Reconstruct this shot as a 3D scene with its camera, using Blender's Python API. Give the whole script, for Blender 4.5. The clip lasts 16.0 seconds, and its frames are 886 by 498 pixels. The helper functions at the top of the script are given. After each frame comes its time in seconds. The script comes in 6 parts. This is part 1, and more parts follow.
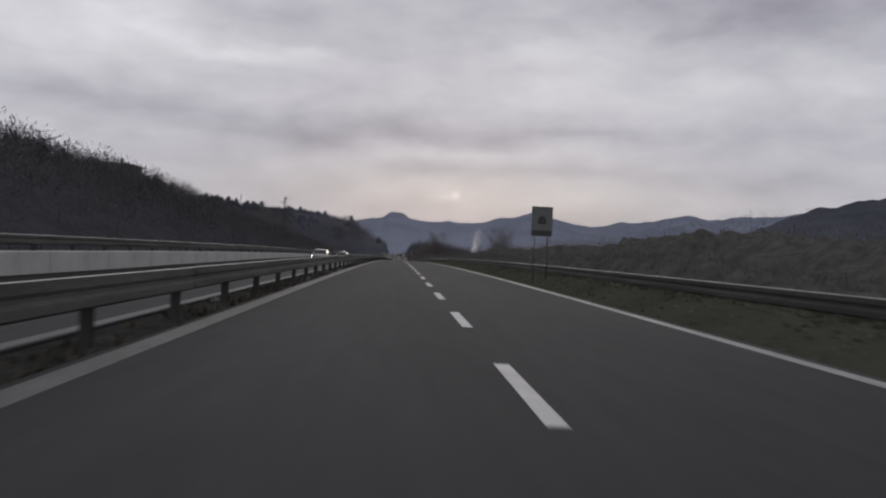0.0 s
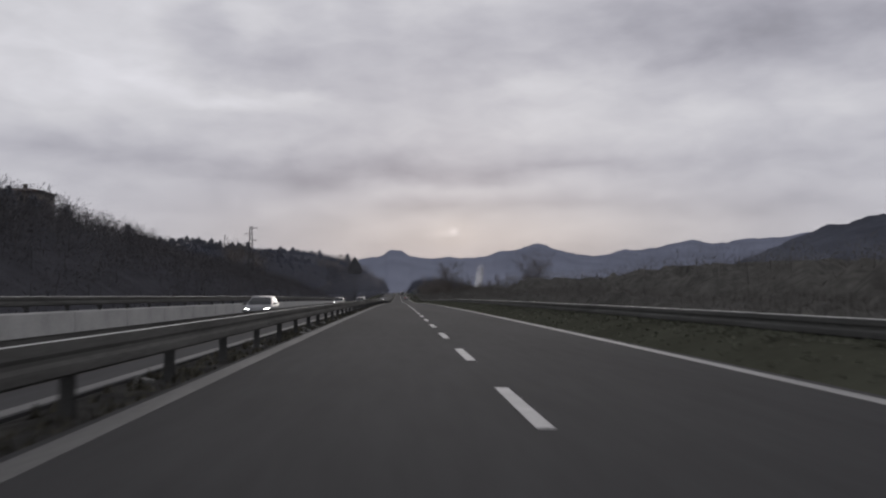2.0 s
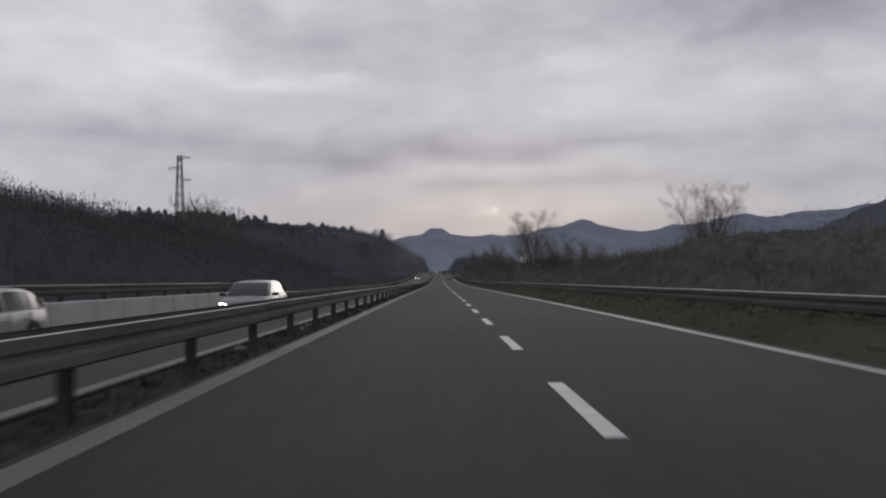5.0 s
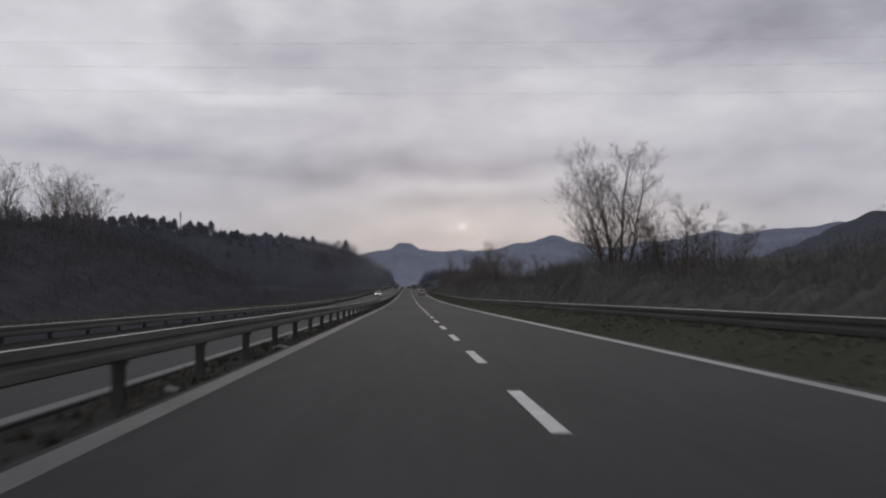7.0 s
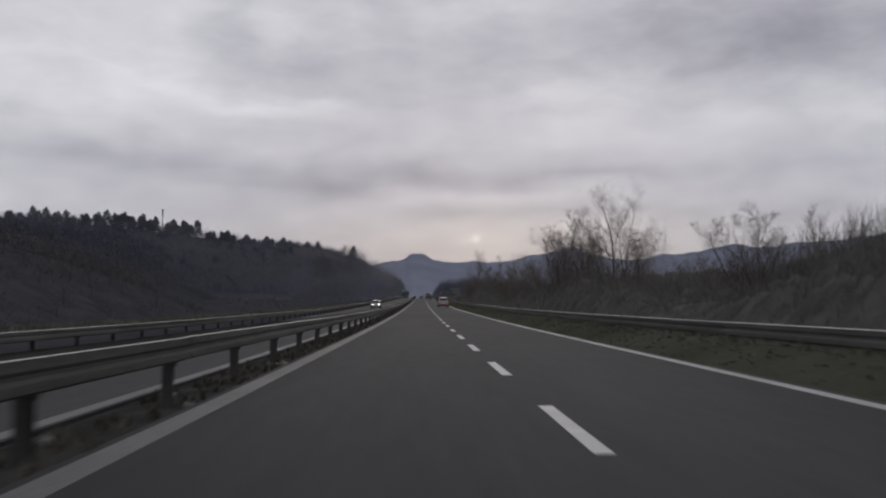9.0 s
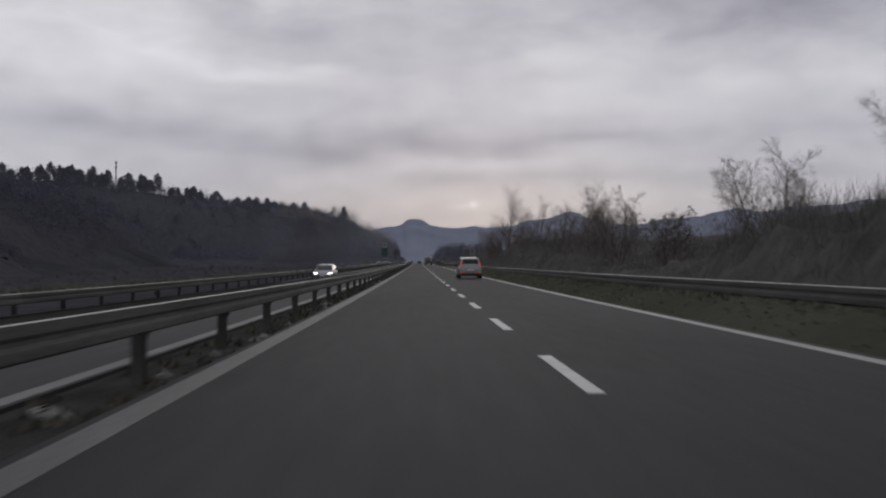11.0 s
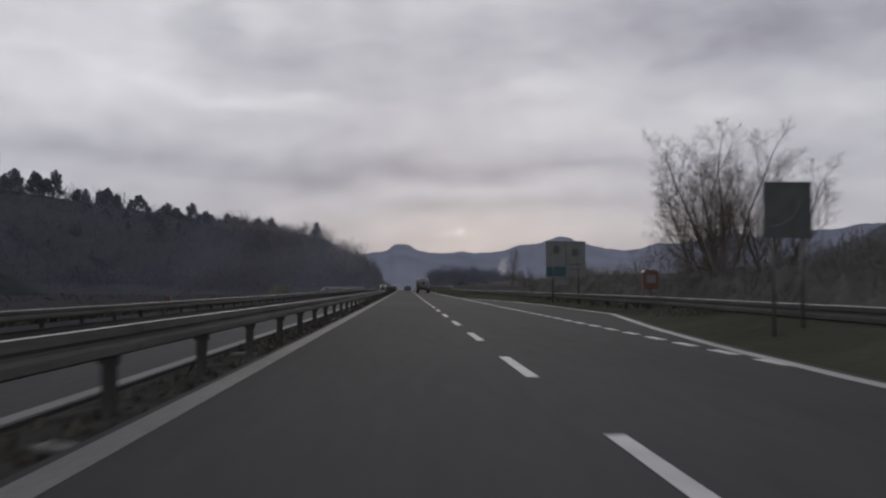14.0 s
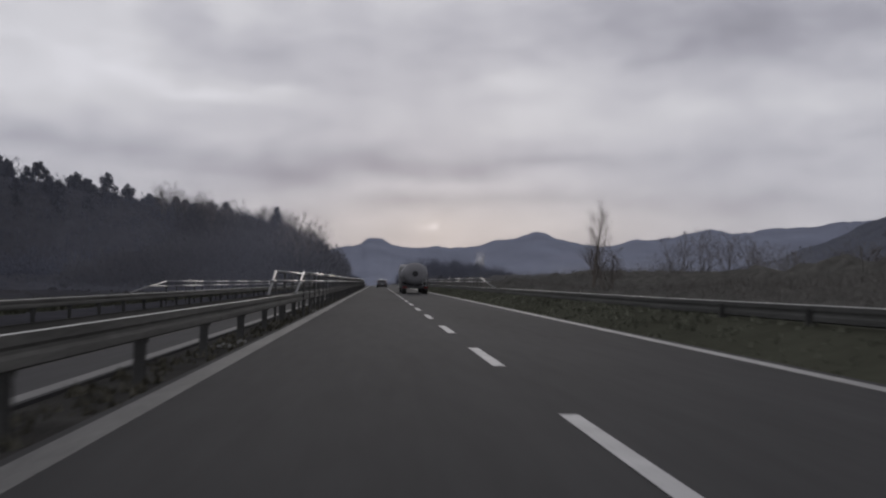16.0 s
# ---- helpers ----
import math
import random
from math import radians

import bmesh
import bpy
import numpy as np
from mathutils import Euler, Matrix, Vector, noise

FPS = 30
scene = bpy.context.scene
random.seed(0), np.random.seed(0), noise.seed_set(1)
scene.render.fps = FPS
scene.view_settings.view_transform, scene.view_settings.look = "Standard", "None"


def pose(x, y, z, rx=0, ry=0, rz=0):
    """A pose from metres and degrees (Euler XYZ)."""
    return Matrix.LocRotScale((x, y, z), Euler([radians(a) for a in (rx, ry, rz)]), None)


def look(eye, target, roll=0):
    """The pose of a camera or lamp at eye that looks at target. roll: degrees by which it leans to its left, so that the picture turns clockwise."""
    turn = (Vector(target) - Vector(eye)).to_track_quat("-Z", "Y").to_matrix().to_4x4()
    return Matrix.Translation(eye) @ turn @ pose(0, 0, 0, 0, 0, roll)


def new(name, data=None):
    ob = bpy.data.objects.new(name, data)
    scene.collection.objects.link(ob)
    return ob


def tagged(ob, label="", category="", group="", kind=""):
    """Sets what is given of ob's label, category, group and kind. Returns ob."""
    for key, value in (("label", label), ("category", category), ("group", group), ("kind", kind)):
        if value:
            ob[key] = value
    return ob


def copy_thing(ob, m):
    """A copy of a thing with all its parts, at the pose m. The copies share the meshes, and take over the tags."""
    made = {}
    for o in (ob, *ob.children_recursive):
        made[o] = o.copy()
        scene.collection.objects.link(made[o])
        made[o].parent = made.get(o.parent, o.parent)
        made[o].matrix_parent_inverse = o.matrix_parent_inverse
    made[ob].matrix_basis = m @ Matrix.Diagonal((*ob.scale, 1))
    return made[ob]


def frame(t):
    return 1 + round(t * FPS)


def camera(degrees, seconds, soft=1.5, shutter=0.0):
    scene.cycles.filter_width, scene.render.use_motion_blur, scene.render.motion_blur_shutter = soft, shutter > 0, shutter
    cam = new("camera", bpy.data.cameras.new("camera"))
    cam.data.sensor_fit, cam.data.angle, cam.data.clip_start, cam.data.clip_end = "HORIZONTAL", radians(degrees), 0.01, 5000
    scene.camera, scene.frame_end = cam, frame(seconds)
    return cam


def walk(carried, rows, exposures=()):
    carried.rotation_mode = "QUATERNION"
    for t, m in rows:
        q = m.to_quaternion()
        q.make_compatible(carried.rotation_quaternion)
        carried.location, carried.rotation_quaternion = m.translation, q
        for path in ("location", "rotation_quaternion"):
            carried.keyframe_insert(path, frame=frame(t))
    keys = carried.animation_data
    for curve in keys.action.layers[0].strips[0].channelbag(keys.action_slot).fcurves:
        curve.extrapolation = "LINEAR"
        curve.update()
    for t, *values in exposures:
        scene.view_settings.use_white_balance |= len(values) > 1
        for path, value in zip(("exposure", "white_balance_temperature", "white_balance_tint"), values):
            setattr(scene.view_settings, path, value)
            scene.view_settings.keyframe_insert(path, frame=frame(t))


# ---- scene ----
cam = camera(53.1, 16.0, soft=2.2, shutter=0.15)

# seconds, eye x, y, z, heading, pitch, lean
PATH = [
    (0.0, -1.032, -0.01, 1.040, -2.912, 0.414, 2.724),
    (0.1, -1.045, 3.82, 1.053, -2.993, 0.558, 2.752),
    (0.2, -1.059, 7.64, 1.066, -3.074, 0.694, 2.801),
    (0.3, -1.073, 11.47, 1.080, -3.155, 0.834, 2.840),
    (0.4, -1.084, 15.30, 1.093, -3.235, 0.991, 2.835),
    (0.5, -1.092, 19.13, 1.106, -3.313, 1.178, 2.754),
    (0.6, -1.095, 23.00, 1.119, -3.388, 1.404, 2.579),
    (0.7, -1.094, 26.87, 1.131, -3.460, 1.666, 2.330),
    (0.8, -1.092, 30.74, 1.141, -3.531, 1.940, 2.036),
    (0.9, -1.090, 34.62, 1.149, -3.605, 2.199, 1.724),
    (1.0, -1.091, 38.42, 1.155, -3.684, 2.413, 1.421),
    (1.1, -1.096, 42.04, 1.160, -3.796, 2.588, 1.097),
    (1.2, -1.104, 45.59, 1.163, -3.939, 2.741, 0.732),
    (1.3, -1.114, 49.14, 1.165, -4.072, 2.867, 0.373),
    (1.4, -1.122, 52.69, 1.165, -4.150, 2.960, 0.067),
    (1.5, -1.129, 56.33, 1.164, -4.132, 3.015, -0.140),
    (1.6, -1.132, 60.21, 1.162, -3.968, 3.003, -0.230),
    (1.7, -1.134, 64.19, 1.158, -3.689, 2.931, -0.235),
    (1.8, -1.135, 68.16, 1.152, -3.365, 2.840, -0.181),
    (1.9, -1.136, 72.14, 1.146, -3.067, 2.772, -0.093),
    (2.0, -1.137, 76.09, 1.139, -2.865, 2.773, 0.001),
    (2.1, -1.139, 79.97, 1.130, -2.763, 2.882, 0.125),
    (2.2, -1.141, 83.83, 1.121, -2.711, 3.069, 0.296),
    (2.3, -1.143, 87.69, 1.111, -2.708, 3.275, 0.480),
    (2.4, -1.144, 91.55, 1.099, -2.752, 3.441, 0.643),
    (2.5, -1.144, 95.39, 1.087, -2.841, 3.507, 0.752),
    (2.6, -1.142, 99.15, 1.074, -3.010, 3.454, 0.784),
    (2.7, -1.138, 102.88, 1.060, -3.263, 3.320, 0.761),
    (2.8, -1.134, 106.62, 1.045, -3.543, 3.136, 0.717),
    (2.9, -1.130, 110.35, 1.029, -3.798, 2.933, 0.689),
    (3.0, -1.129, 114.10, 1.013, -3.972, 2.744, 0.711),
    (3.1, -1.130, 117.88, 0.995, -4.051, 2.557, 0.800),
    (3.2, -1.133, 121.68, 0.977, -4.072, 2.352, 0.932),
    (3.3, -1.138, 125.48, 0.958, -4.056, 2.141, 1.083),
    (3.4, -1.142, 129.27, 0.939, -4.024, 1.940, 1.228),
    (3.5, -1.145, 133.07, 0.919, -3.998, 1.761, 1.341),
    (3.6, -1.147, 136.87, 0.898, -3.949, 1.611, 1.405),
    (3.7, -1.149, 140.66, 0.877, -3.843, 1.487, 1.421),
    (3.8, -1.149, 144.46, 0.855, -3.685, 1.386, 1.394),
    (3.9, -1.148, 148.25, 0.832, -3.483, 1.308, 1.328),
    (4.0, -1.147, 152.05, 0.809, -3.242, 1.249, 1.229),
    (4.1, -1.146, 155.85, 0.785, -2.971, 1.209, 1.099),
    (4.2, -1.143, 159.64, 0.760, -2.675, 1.187, 0.944),
    (4.3, -1.141, 163.44, 0.735, -2.360, 1.180, 0.769),
    (4.4, -1.138, 167.23, 0.709, -2.035, 1.187, 0.577),
    (4.5, -1.135, 171.03, 0.682, -1.706, 1.206, 0.374),
    (4.6, -1.131, 174.82, 0.654, -1.379, 1.236, 0.164),
    (4.7, -1.128, 178.62, 0.626, -1.060, 1.274, -0.049),
    (4.8, -1.124, 182.42, 0.597, -0.758, 1.320, -0.260),
    (4.9, -1.121, 186.21, 0.568, -0.478, 1.372, -0.465),
    (5.0, -1.118, 190.01, 0.537, -0.227, 1.428, -0.659),
    (5.1, -1.115, 193.80, 0.506, -0.012, 1.486, -0.837),
    (5.2, -1.112, 197.60, 0.474, 0.160, 1.546, -0.995),
    (5.3, -1.109, 201.39, 0.442, 0.283, 1.604, -1.129),
    (5.4, -1.108, 205.19, 0.409, 0.350, 1.659, -1.234),
    (5.5, -1.106, 208.99, 0.375, 0.354, 1.711, -1.305),
    (5.6, -1.106, 212.78, 0.340, 0.289, 1.757, -1.339),
    (5.7, -1.106, 216.58, 0.305, 0.147, 1.795, -1.330),
    (5.8, -1.107, 220.37, 0.269, -0.077, 1.824, -1.274),
    (5.9, -1.109, 224.17, 0.232, -0.392, 1.842, -1.166),
    (6.0, -1.111, 228.00, 0.194, -0.802, 1.848, -1.002),
    (6.1, -1.115, 231.94, 0.154, -1.374, 1.838, -0.760),
    (6.2, -1.120, 235.91, 0.114, -2.082, 1.818, -0.456),
    (6.3, -1.124, 239.89, 0.072, -2.792, 1.802, -0.148),
    (6.4, -1.129, 243.86, 0.030, -3.374, 1.805, 0.106),
    (6.5, -1.133, 247.79, -0.013, -3.695, 1.844, 0.250),
    (6.6, -1.135, 251.58, -0.054, -3.670, 1.929, 0.240),
    (6.7, -1.136, 255.32, -0.094, -3.386, 2.047, 0.113),
    (6.8, -1.137, 259.07, -0.134, -2.972, 2.183, -0.065),
    (6.9, -1.140, 262.81, -0.174, -2.556, 2.319, -0.226),
    (7.0, -1.147, 266.59, -0.214, -2.267, 2.439, -0.307),
    (7.1, -1.160, 270.46, -0.255, -2.108, 2.560, -0.283),
    (7.2, -1.177, 274.37, -0.297, -1.994, 2.693, -0.198),
    (7.3, -1.196, 278.28, -0.338, -1.919, 2.812, -0.087),
    (7.4, -1.215, 282.18, -0.379, -1.876, 2.892, 0.014),
    (7.5, -1.230, 286.09, -0.420, -1.856, 2.907, 0.072),
    (7.6, -1.241, 289.99, -0.460, -1.870, 2.809, 0.068),
    (7.7, -1.252, 293.89, -0.501, -1.920, 2.615, 0.025),
    (7.8, -1.261, 297.79, -0.541, -1.996, 2.396, -0.029),
    (7.9, -1.267, 301.68, -0.581, -2.084, 2.226, -0.068),
    (8.0, -1.272, 305.59, -0.621, -2.173, 2.177, -0.066),
    (8.1, -1.271, 309.49, -0.661, -2.296, 2.296, -0.003),
    (8.2, -1.267, 313.40, -0.701, -2.462, 2.534, 0.103),
    (8.3, -1.261, 317.31, -0.741, -2.619, 2.821, 0.223),
    (8.4, -1.257, 321.22, -0.780, -2.720, 3.088, 0.329),
    (8.5, -1.257, 325.12, -0.819, -2.713, 3.266, 0.393),
    (8.6, -1.261, 329.02, -0.856, -2.547, 3.338, 0.402),
    (8.7, -1.269, 332.90, -0.892, -2.253, 3.353, 0.377),
    (8.8, -1.278, 336.79, -0.927, -1.912, 3.327, 0.334),
    (8.9, -1.289, 340.67, -0.960, -1.606, 3.275, 0.289),
    (9.0, -1.299, 344.56, -0.993, -1.414, 3.213, 0.258),
    (9.1, -1.311, 348.46, -1.024, -1.378, 3.133, 0.247),
    (9.2, -1.324, 352.37, -1.054, -1.445, 3.025, 0.245),
    (9.3, -1.337, 356.28, -1.083, -1.553, 2.901, 0.244),
    (9.4, -1.349, 360.18, -1.110, -1.637, 2.772, 0.237),
    (9.5, -1.359, 364.03, -1.136, -1.637, 2.653, 0.218),
    (9.6, -1.364, 367.71, -1.160, -1.527, 2.539, 0.183),
    (9.7, -1.366, 371.34, -1.182, -1.349, 2.426, 0.135),
    (9.8, -1.368, 374.96, -1.203, -1.140, 2.315, 0.082),
    (9.9, -1.369, 378.59, -1.222, -0.937, 2.208, 0.029),
    (10.0, -1.371, 382.27, -1.241, -0.775, 2.108, -0.017),
    (10.1, -1.374, 386.11, -1.258, -0.675, 2.010, -0.052),
    (10.2, -1.379, 390.01, -1.274, -0.628, 1.906, -0.075),
    (10.3, -1.385, 393.91, -1.289, -0.630, 1.798, -0.087),
    (10.4, -1.392, 397.81, -1.302, -0.676, 1.688, -0.090),
    (10.5, -1.400, 401.71, -1.313, -0.760, 1.576, -0.084),
    (10.6, -1.409, 405.61, -1.322, -0.878, 1.464, -0.072),
    (10.7, -1.418, 409.50, -1.330, -1.025, 1.354, -0.054),
    (10.8, -1.428, 413.40, -1.337, -1.196, 1.243, -0.032),
    (10.9, -1.437, 417.30, -1.342, -1.387, 1.136, -0.008),
    (11.0, -1.448, 421.20, -1.346, -1.591, 1.036, 0.018),
    (11.1, -1.458, 425.10, -1.349, -1.805, 0.942, 0.043),
    (11.2, -1.467, 429.00, -1.351, -2.023, 0.857, 0.068),
    (11.3, -1.477, 432.90, -1.352, -2.240, 0.782, 0.089),
    (11.4, -1.486, 436.80, -1.352, -2.452, 0.719, 0.107),
    (11.5, -1.495, 440.70, -1.350, -2.654, 0.669, 0.119),
    (11.6, -1.503, 444.60, -1.348, -2.840, 0.634, 0.124),
    (11.7, -1.510, 448.50, -1.344, -3.006, 0.614, 0.122),
    (11.8, -1.516, 452.40, -1.340, -3.146, 0.612, 0.109),
    (11.9, -1.521, 456.29, -1.334, -3.257, 0.628, 0.086),
    (12.0, -1.525, 460.19, -1.327, -3.333, 0.665, 0.051),
    (12.1, -1.527, 464.09, -1.319, -3.368, 0.723, 0.002),
    (12.2, -1.528, 467.99, -1.310, -3.359, 0.804, -0.062),
    (12.3, -1.527, 471.89, -1.300, -3.300, 0.908, -0.142),
    (12.4, -1.524, 475.79, -1.289, -3.186, 1.034, -0.239),
    (12.5, -1.520, 479.69, -1.278, -3.013, 1.189, -0.356),
    (12.6, -1.512, 483.60, -1.267, -2.760, 1.388, -0.498),
    (12.7, -1.503, 487.50, -1.255, -2.445, 1.628, -0.661),
    (12.8, -1.494, 491.41, -1.242, -2.126, 1.873, -0.827),
    (12.9, -1.485, 495.31, -1.230, -1.857, 2.089, -0.979),
    (13.0, -1.480, 499.20, -1.217, -1.695, 2.241, -1.100),
    (13.1, -1.478, 503.06, -1.203, -1.668, 2.307, -1.207),
    (13.2, -1.478, 506.91, -1.189, -1.740, 2.309, -1.310),
    (13.3, -1.480, 510.76, -1.175, -1.866, 2.282, -1.385),
    (13.4, -1.482, 514.60, -1.160, -2.003, 2.262, -1.407),
    (13.5, -1.483, 518.46, -1.145, -2.108, 2.281, -1.351),
    (13.6, -1.481, 522.35, -1.130, -2.163, 2.360, -1.181),
    (13.7, -1.478, 526.25, -1.114, -2.200, 2.477, -0.915),
    (13.8, -1.475, 530.15, -1.098, -2.241, 2.600, -0.604),
    (13.9, -1.474, 534.05, -1.081, -2.310, 2.699, -0.303),
    (14.0, -1.476, 537.95, -1.065, -2.433, 2.743, -0.063),
    (14.1, -1.484, 541.86, -1.048, -2.628, 2.696, 0.113),
    (14.2, -1.496, 545.76, -1.031, -2.880, 2.579, 0.260),
    (14.3, -1.510, 549.67, -1.014, -3.158, 2.445, 0.381),
    (14.4, -1.522, 553.58, -0.997, -3.434, 2.347, 0.481),
    (14.5, -1.531, 557.50, -0.979, -3.678, 2.340, 0.561),
    (14.6, -1.535, 561.46, -0.961, -3.913, 2.464, 0.622),
    (14.7, -1.539, 565.44, -0.943, -4.160, 2.685, 0.661),
    (14.8, -1.540, 569.41, -0.925, -4.382, 2.939, 0.679),
    (14.9, -1.538, 573.39, -0.906, -4.543, 3.165, 0.678),
    (15.0, -1.532, 577.30, -0.888, -4.606, 3.301, 0.662),
    (15.1, -1.521, 581.04, -0.870, -4.521, 3.333, 0.615),
    (15.2, -1.503, 584.71, -0.852, -4.311, 3.302, 0.536),
    (15.3, -1.484, 588.39, -0.834, -4.053, 3.229, 0.446),
    (15.4, -1.468, 592.06, -0.816, -3.824, 3.135, 0.367),
    (15.5, -1.460, 595.77, -0.797, -3.701, 3.042, 0.319),
    (15.6, -1.462, 599.55, -0.778, -3.705, 2.945, 0.308),
    (15.7, -1.471, 603.36, -0.759, -3.786, 2.828, 0.321),
    (15.8, -1.483, 607.17, -0.739, -3.910, 2.700, 0.348),
    (15.9, -1.497, 610.98, -0.720, -4.046, 2.570, 0.378),
    (16.0, -1.508, 614.79, -0.700, -4.159, 2.445, 0.402),
]


def aim(x, y, z, heading, pitch, lean):
    a, b = radians(heading), radians(pitch)
    way = Vector((-math.sin(a) * math.cos(b), math.cos(a) * math.cos(b), math.sin(b)))
    return look((x, y, z), Vector((x, y, z)) + way * 10, lean)


walk(cam, [(t, aim(*p)) for t, *p in PATH])

# ---- world, sun ----
SUN_AZ, SUN_EL = 3.57, 3.9
world = bpy.data.worlds.new("overcast_sky")
scene.world = world
world.use_nodes = True
wn, wl = world.node_tree.nodes, world.node_tree.links
wn.clear()


def wmath(op, a, b=None, c=None):
    n = wn.new("ShaderNodeMath")
    n.operation = op
    for i, v in enumerate((a, b, c)):
        if v is None:
            continue
        if isinstance(v, (int, float)):
            n.inputs[i].default_value = v
        else:
            wl.new(v, n.inputs[i])
    return n.outputs[0]


tex = wn.new("ShaderNodeTexCoord")
sep = wn.new("ShaderNodeSeparateXYZ")
wl.new(tex.outputs["Generated"], sep.inputs[0])
dx, dy, dz = sep.outputs
flat = wmath("SQRT", wmath("ADD", wmath("MULTIPLY", dx, dx), wmath("MULTIPLY", dy, dy)))
az = wmath("MULTIPLY", wmath("ARCTAN2", dx, dy), 57.2958)
el = wmath("MULTIPLY", wmath("ARCTAN2", dz, flat), 57.2958)
# heading and height, drawn out sideways, for the grain of the clouds
dome = wn.new("ShaderNodeCombineXYZ")
wl.new(wmath("MULTIPLY", az, 0.1), dome.inputs[0])
wl.new(wmath("MULTIPLY", el, 0.1), dome.inputs[1])


def cloud(scale, detail, rough, shift, stretch, distort=0.2):
    """A field of noise over the dome: its value about zero, and its colour."""
    m = wn.new("ShaderNodeMapping")
    m.inputs["Location"].default_value = shift
    m.inputs["Scale"].default_value = stretch
    wl.new(dome.outputs[0], m.inputs[0])
    n = wn.new("ShaderNodeTexNoise")
    n.inputs["Scale"].default_value = scale
    n.inputs["Detail"].default_value = detail
    n.inputs["Roughness"].default_value = rough
    n.inputs["Distortion"].default_value = distort
    wl.new(m.outputs[0], n.inputs["Vector"])
    return wmath("SUBTRACT", n.outputs["Fac"], 0.5), n.outputs["Color"]


# the banks are torn and billowed by bending the directions at which they lie
_, tear = cloud(1.0, 4, 0.5, (3.7, 1.3, 0), (1.3, 3.2, 1))
torn = wn.new("ShaderNodeSeparateXYZ")
wl.new(tear, torn.inputs[0])
az_b = wmath("ADD", az, wmath("MULTIPLY", wmath("SUBTRACT", torn.outputs[0], 0.5), 13.0))
el_b = wmath("ADD", el, wmath("MULTIPLY", wmath("SUBTRACT", torn.outputs[1], 0.5), wmath("MINIMUM", wmath("ADD", wmath("MULTIPLY", el, 0.28), 0.6), 4.5)))


def swell(a0, e0, wa, we, amount, lean=0.0, a=None, e=None):
    """A soft bank of cloud round a heading and height, in degrees."""
    u = wmath("SUBTRACT", a or az, a0)
    v = wmath("SUBTRACT", wmath("SUBTRACT", e or el, e0), wmath("MULTIPLY", u, lean))
    u = wmath("DIVIDE", u, wa)
    v = wmath("DIVIDE", v, we)
    r = wmath("ADD", wmath("MULTIPLY", u, u), wmath("MULTIPLY", v, v))
    return wmath("MULTIPLY", wmath("EXPONENT", wmath("MULTIPLY", r, -1.0)), amount)


tone = wmath("MULTIPLY", cloud(1.0, 5, 0.5, (2.1, 5.2, 0), (1.0, 2.2, 1))[0], 0.18)
tone = wmath("ADD", tone, wmath("MULTIPLY", cloud(2.6, 4, 0.5, (7.1, 1.2, 0), (1.0, 2.3, 1), 0.3)[0], 0.20))
# heading, height, half widths, amount, slope
for bank in ((-23, 13.6, 9, 2.6, 0.13, -0.08), (-18, 17.6, 7, 2.0, 0.09, 0), (-11.7, 16.2, 4, 2.0, -0.06, 0), (-8.5, 17.4, 3, 1.3, 0.07, 0),
             (-10.5, 12.2, 6.5, 0.8, 0.12, -0.13), (-2, 14.8, 9, 1.8, -0.05, -0.04), (2.2, 18.2, 2.0, 1.0, 0.07, 0), (11.5, 13.1, 5, 1.2, 0.08, 0.05),
             (24, 15.9, 11, 2.8, -0.19, -0.05), (24, 11.5, 9, 1.3, 0.05, 0.07), (9.5, 10.6, 7, 1.3, 0.05, 0), (-9, 9.6, 8, 0.8, 0.06, 0),
             (-3.7, 7.5, 9, 1.1, -0.09, 0.0), (-6, 8.0, 14, 1.9, -0.06, 0), (9.5, 7.8, 7, 0.6, -0.07, 0.03), (-20, 8.6, 9, 1.2, -0.08, 0.03), (4, 6.5, 7, 0.45, 0.07, 0.02),
             (-17, 4.9, 12, 1.1, -0.02, 0), (5, 5.5, 6, 0.4, -0.06, 0.01), (24, 7.8, 9, 1.4, -0.05, 0), (24, 5.2, 9, 0.8, -0.05, 0),
             (3, 3.9, 8, 0.9, 0.06, 0), (2, 2.6, 50, 2.2, -0.05, 0)):
    tone = wmath("ADD", tone, wmath("MULTIPLY", swell(*bank, az_b, el_b), 1.15))
tone = wmath("ADD", wmath("ADD", tone, 0.562), wmath("ADD", swell(SUN_AZ, SUN_EL, 0.28, 0.24, 0.20), swell(SUN_AZ - 0.7, SUN_EL - 0.1, 0.5, 0.2, 0.06)))
tone = wmath("MAXIMUM", wmath("MINIMUM", tone, 0.9), 0.25)
warm = wmath("MINIMUM", wmath("ADD", swell(6, 3.6, 17, 2.2, 0.85), swell(SUN_AZ, SUN_EL, 1.2, 0.9, 0.3)), 1.0)
def blend(factor, a, b):
    n = wn.new("ShaderNodeMix")
    n.data_type = "RGBA"
    for key, v in (("Factor", factor), ("A", a), ("B", b)):
        if isinstance(v, tuple):
            n.inputs[key].default_value = v
        else:
            wl.new(v, n.inputs[key])
    return n.outputs["Result"]


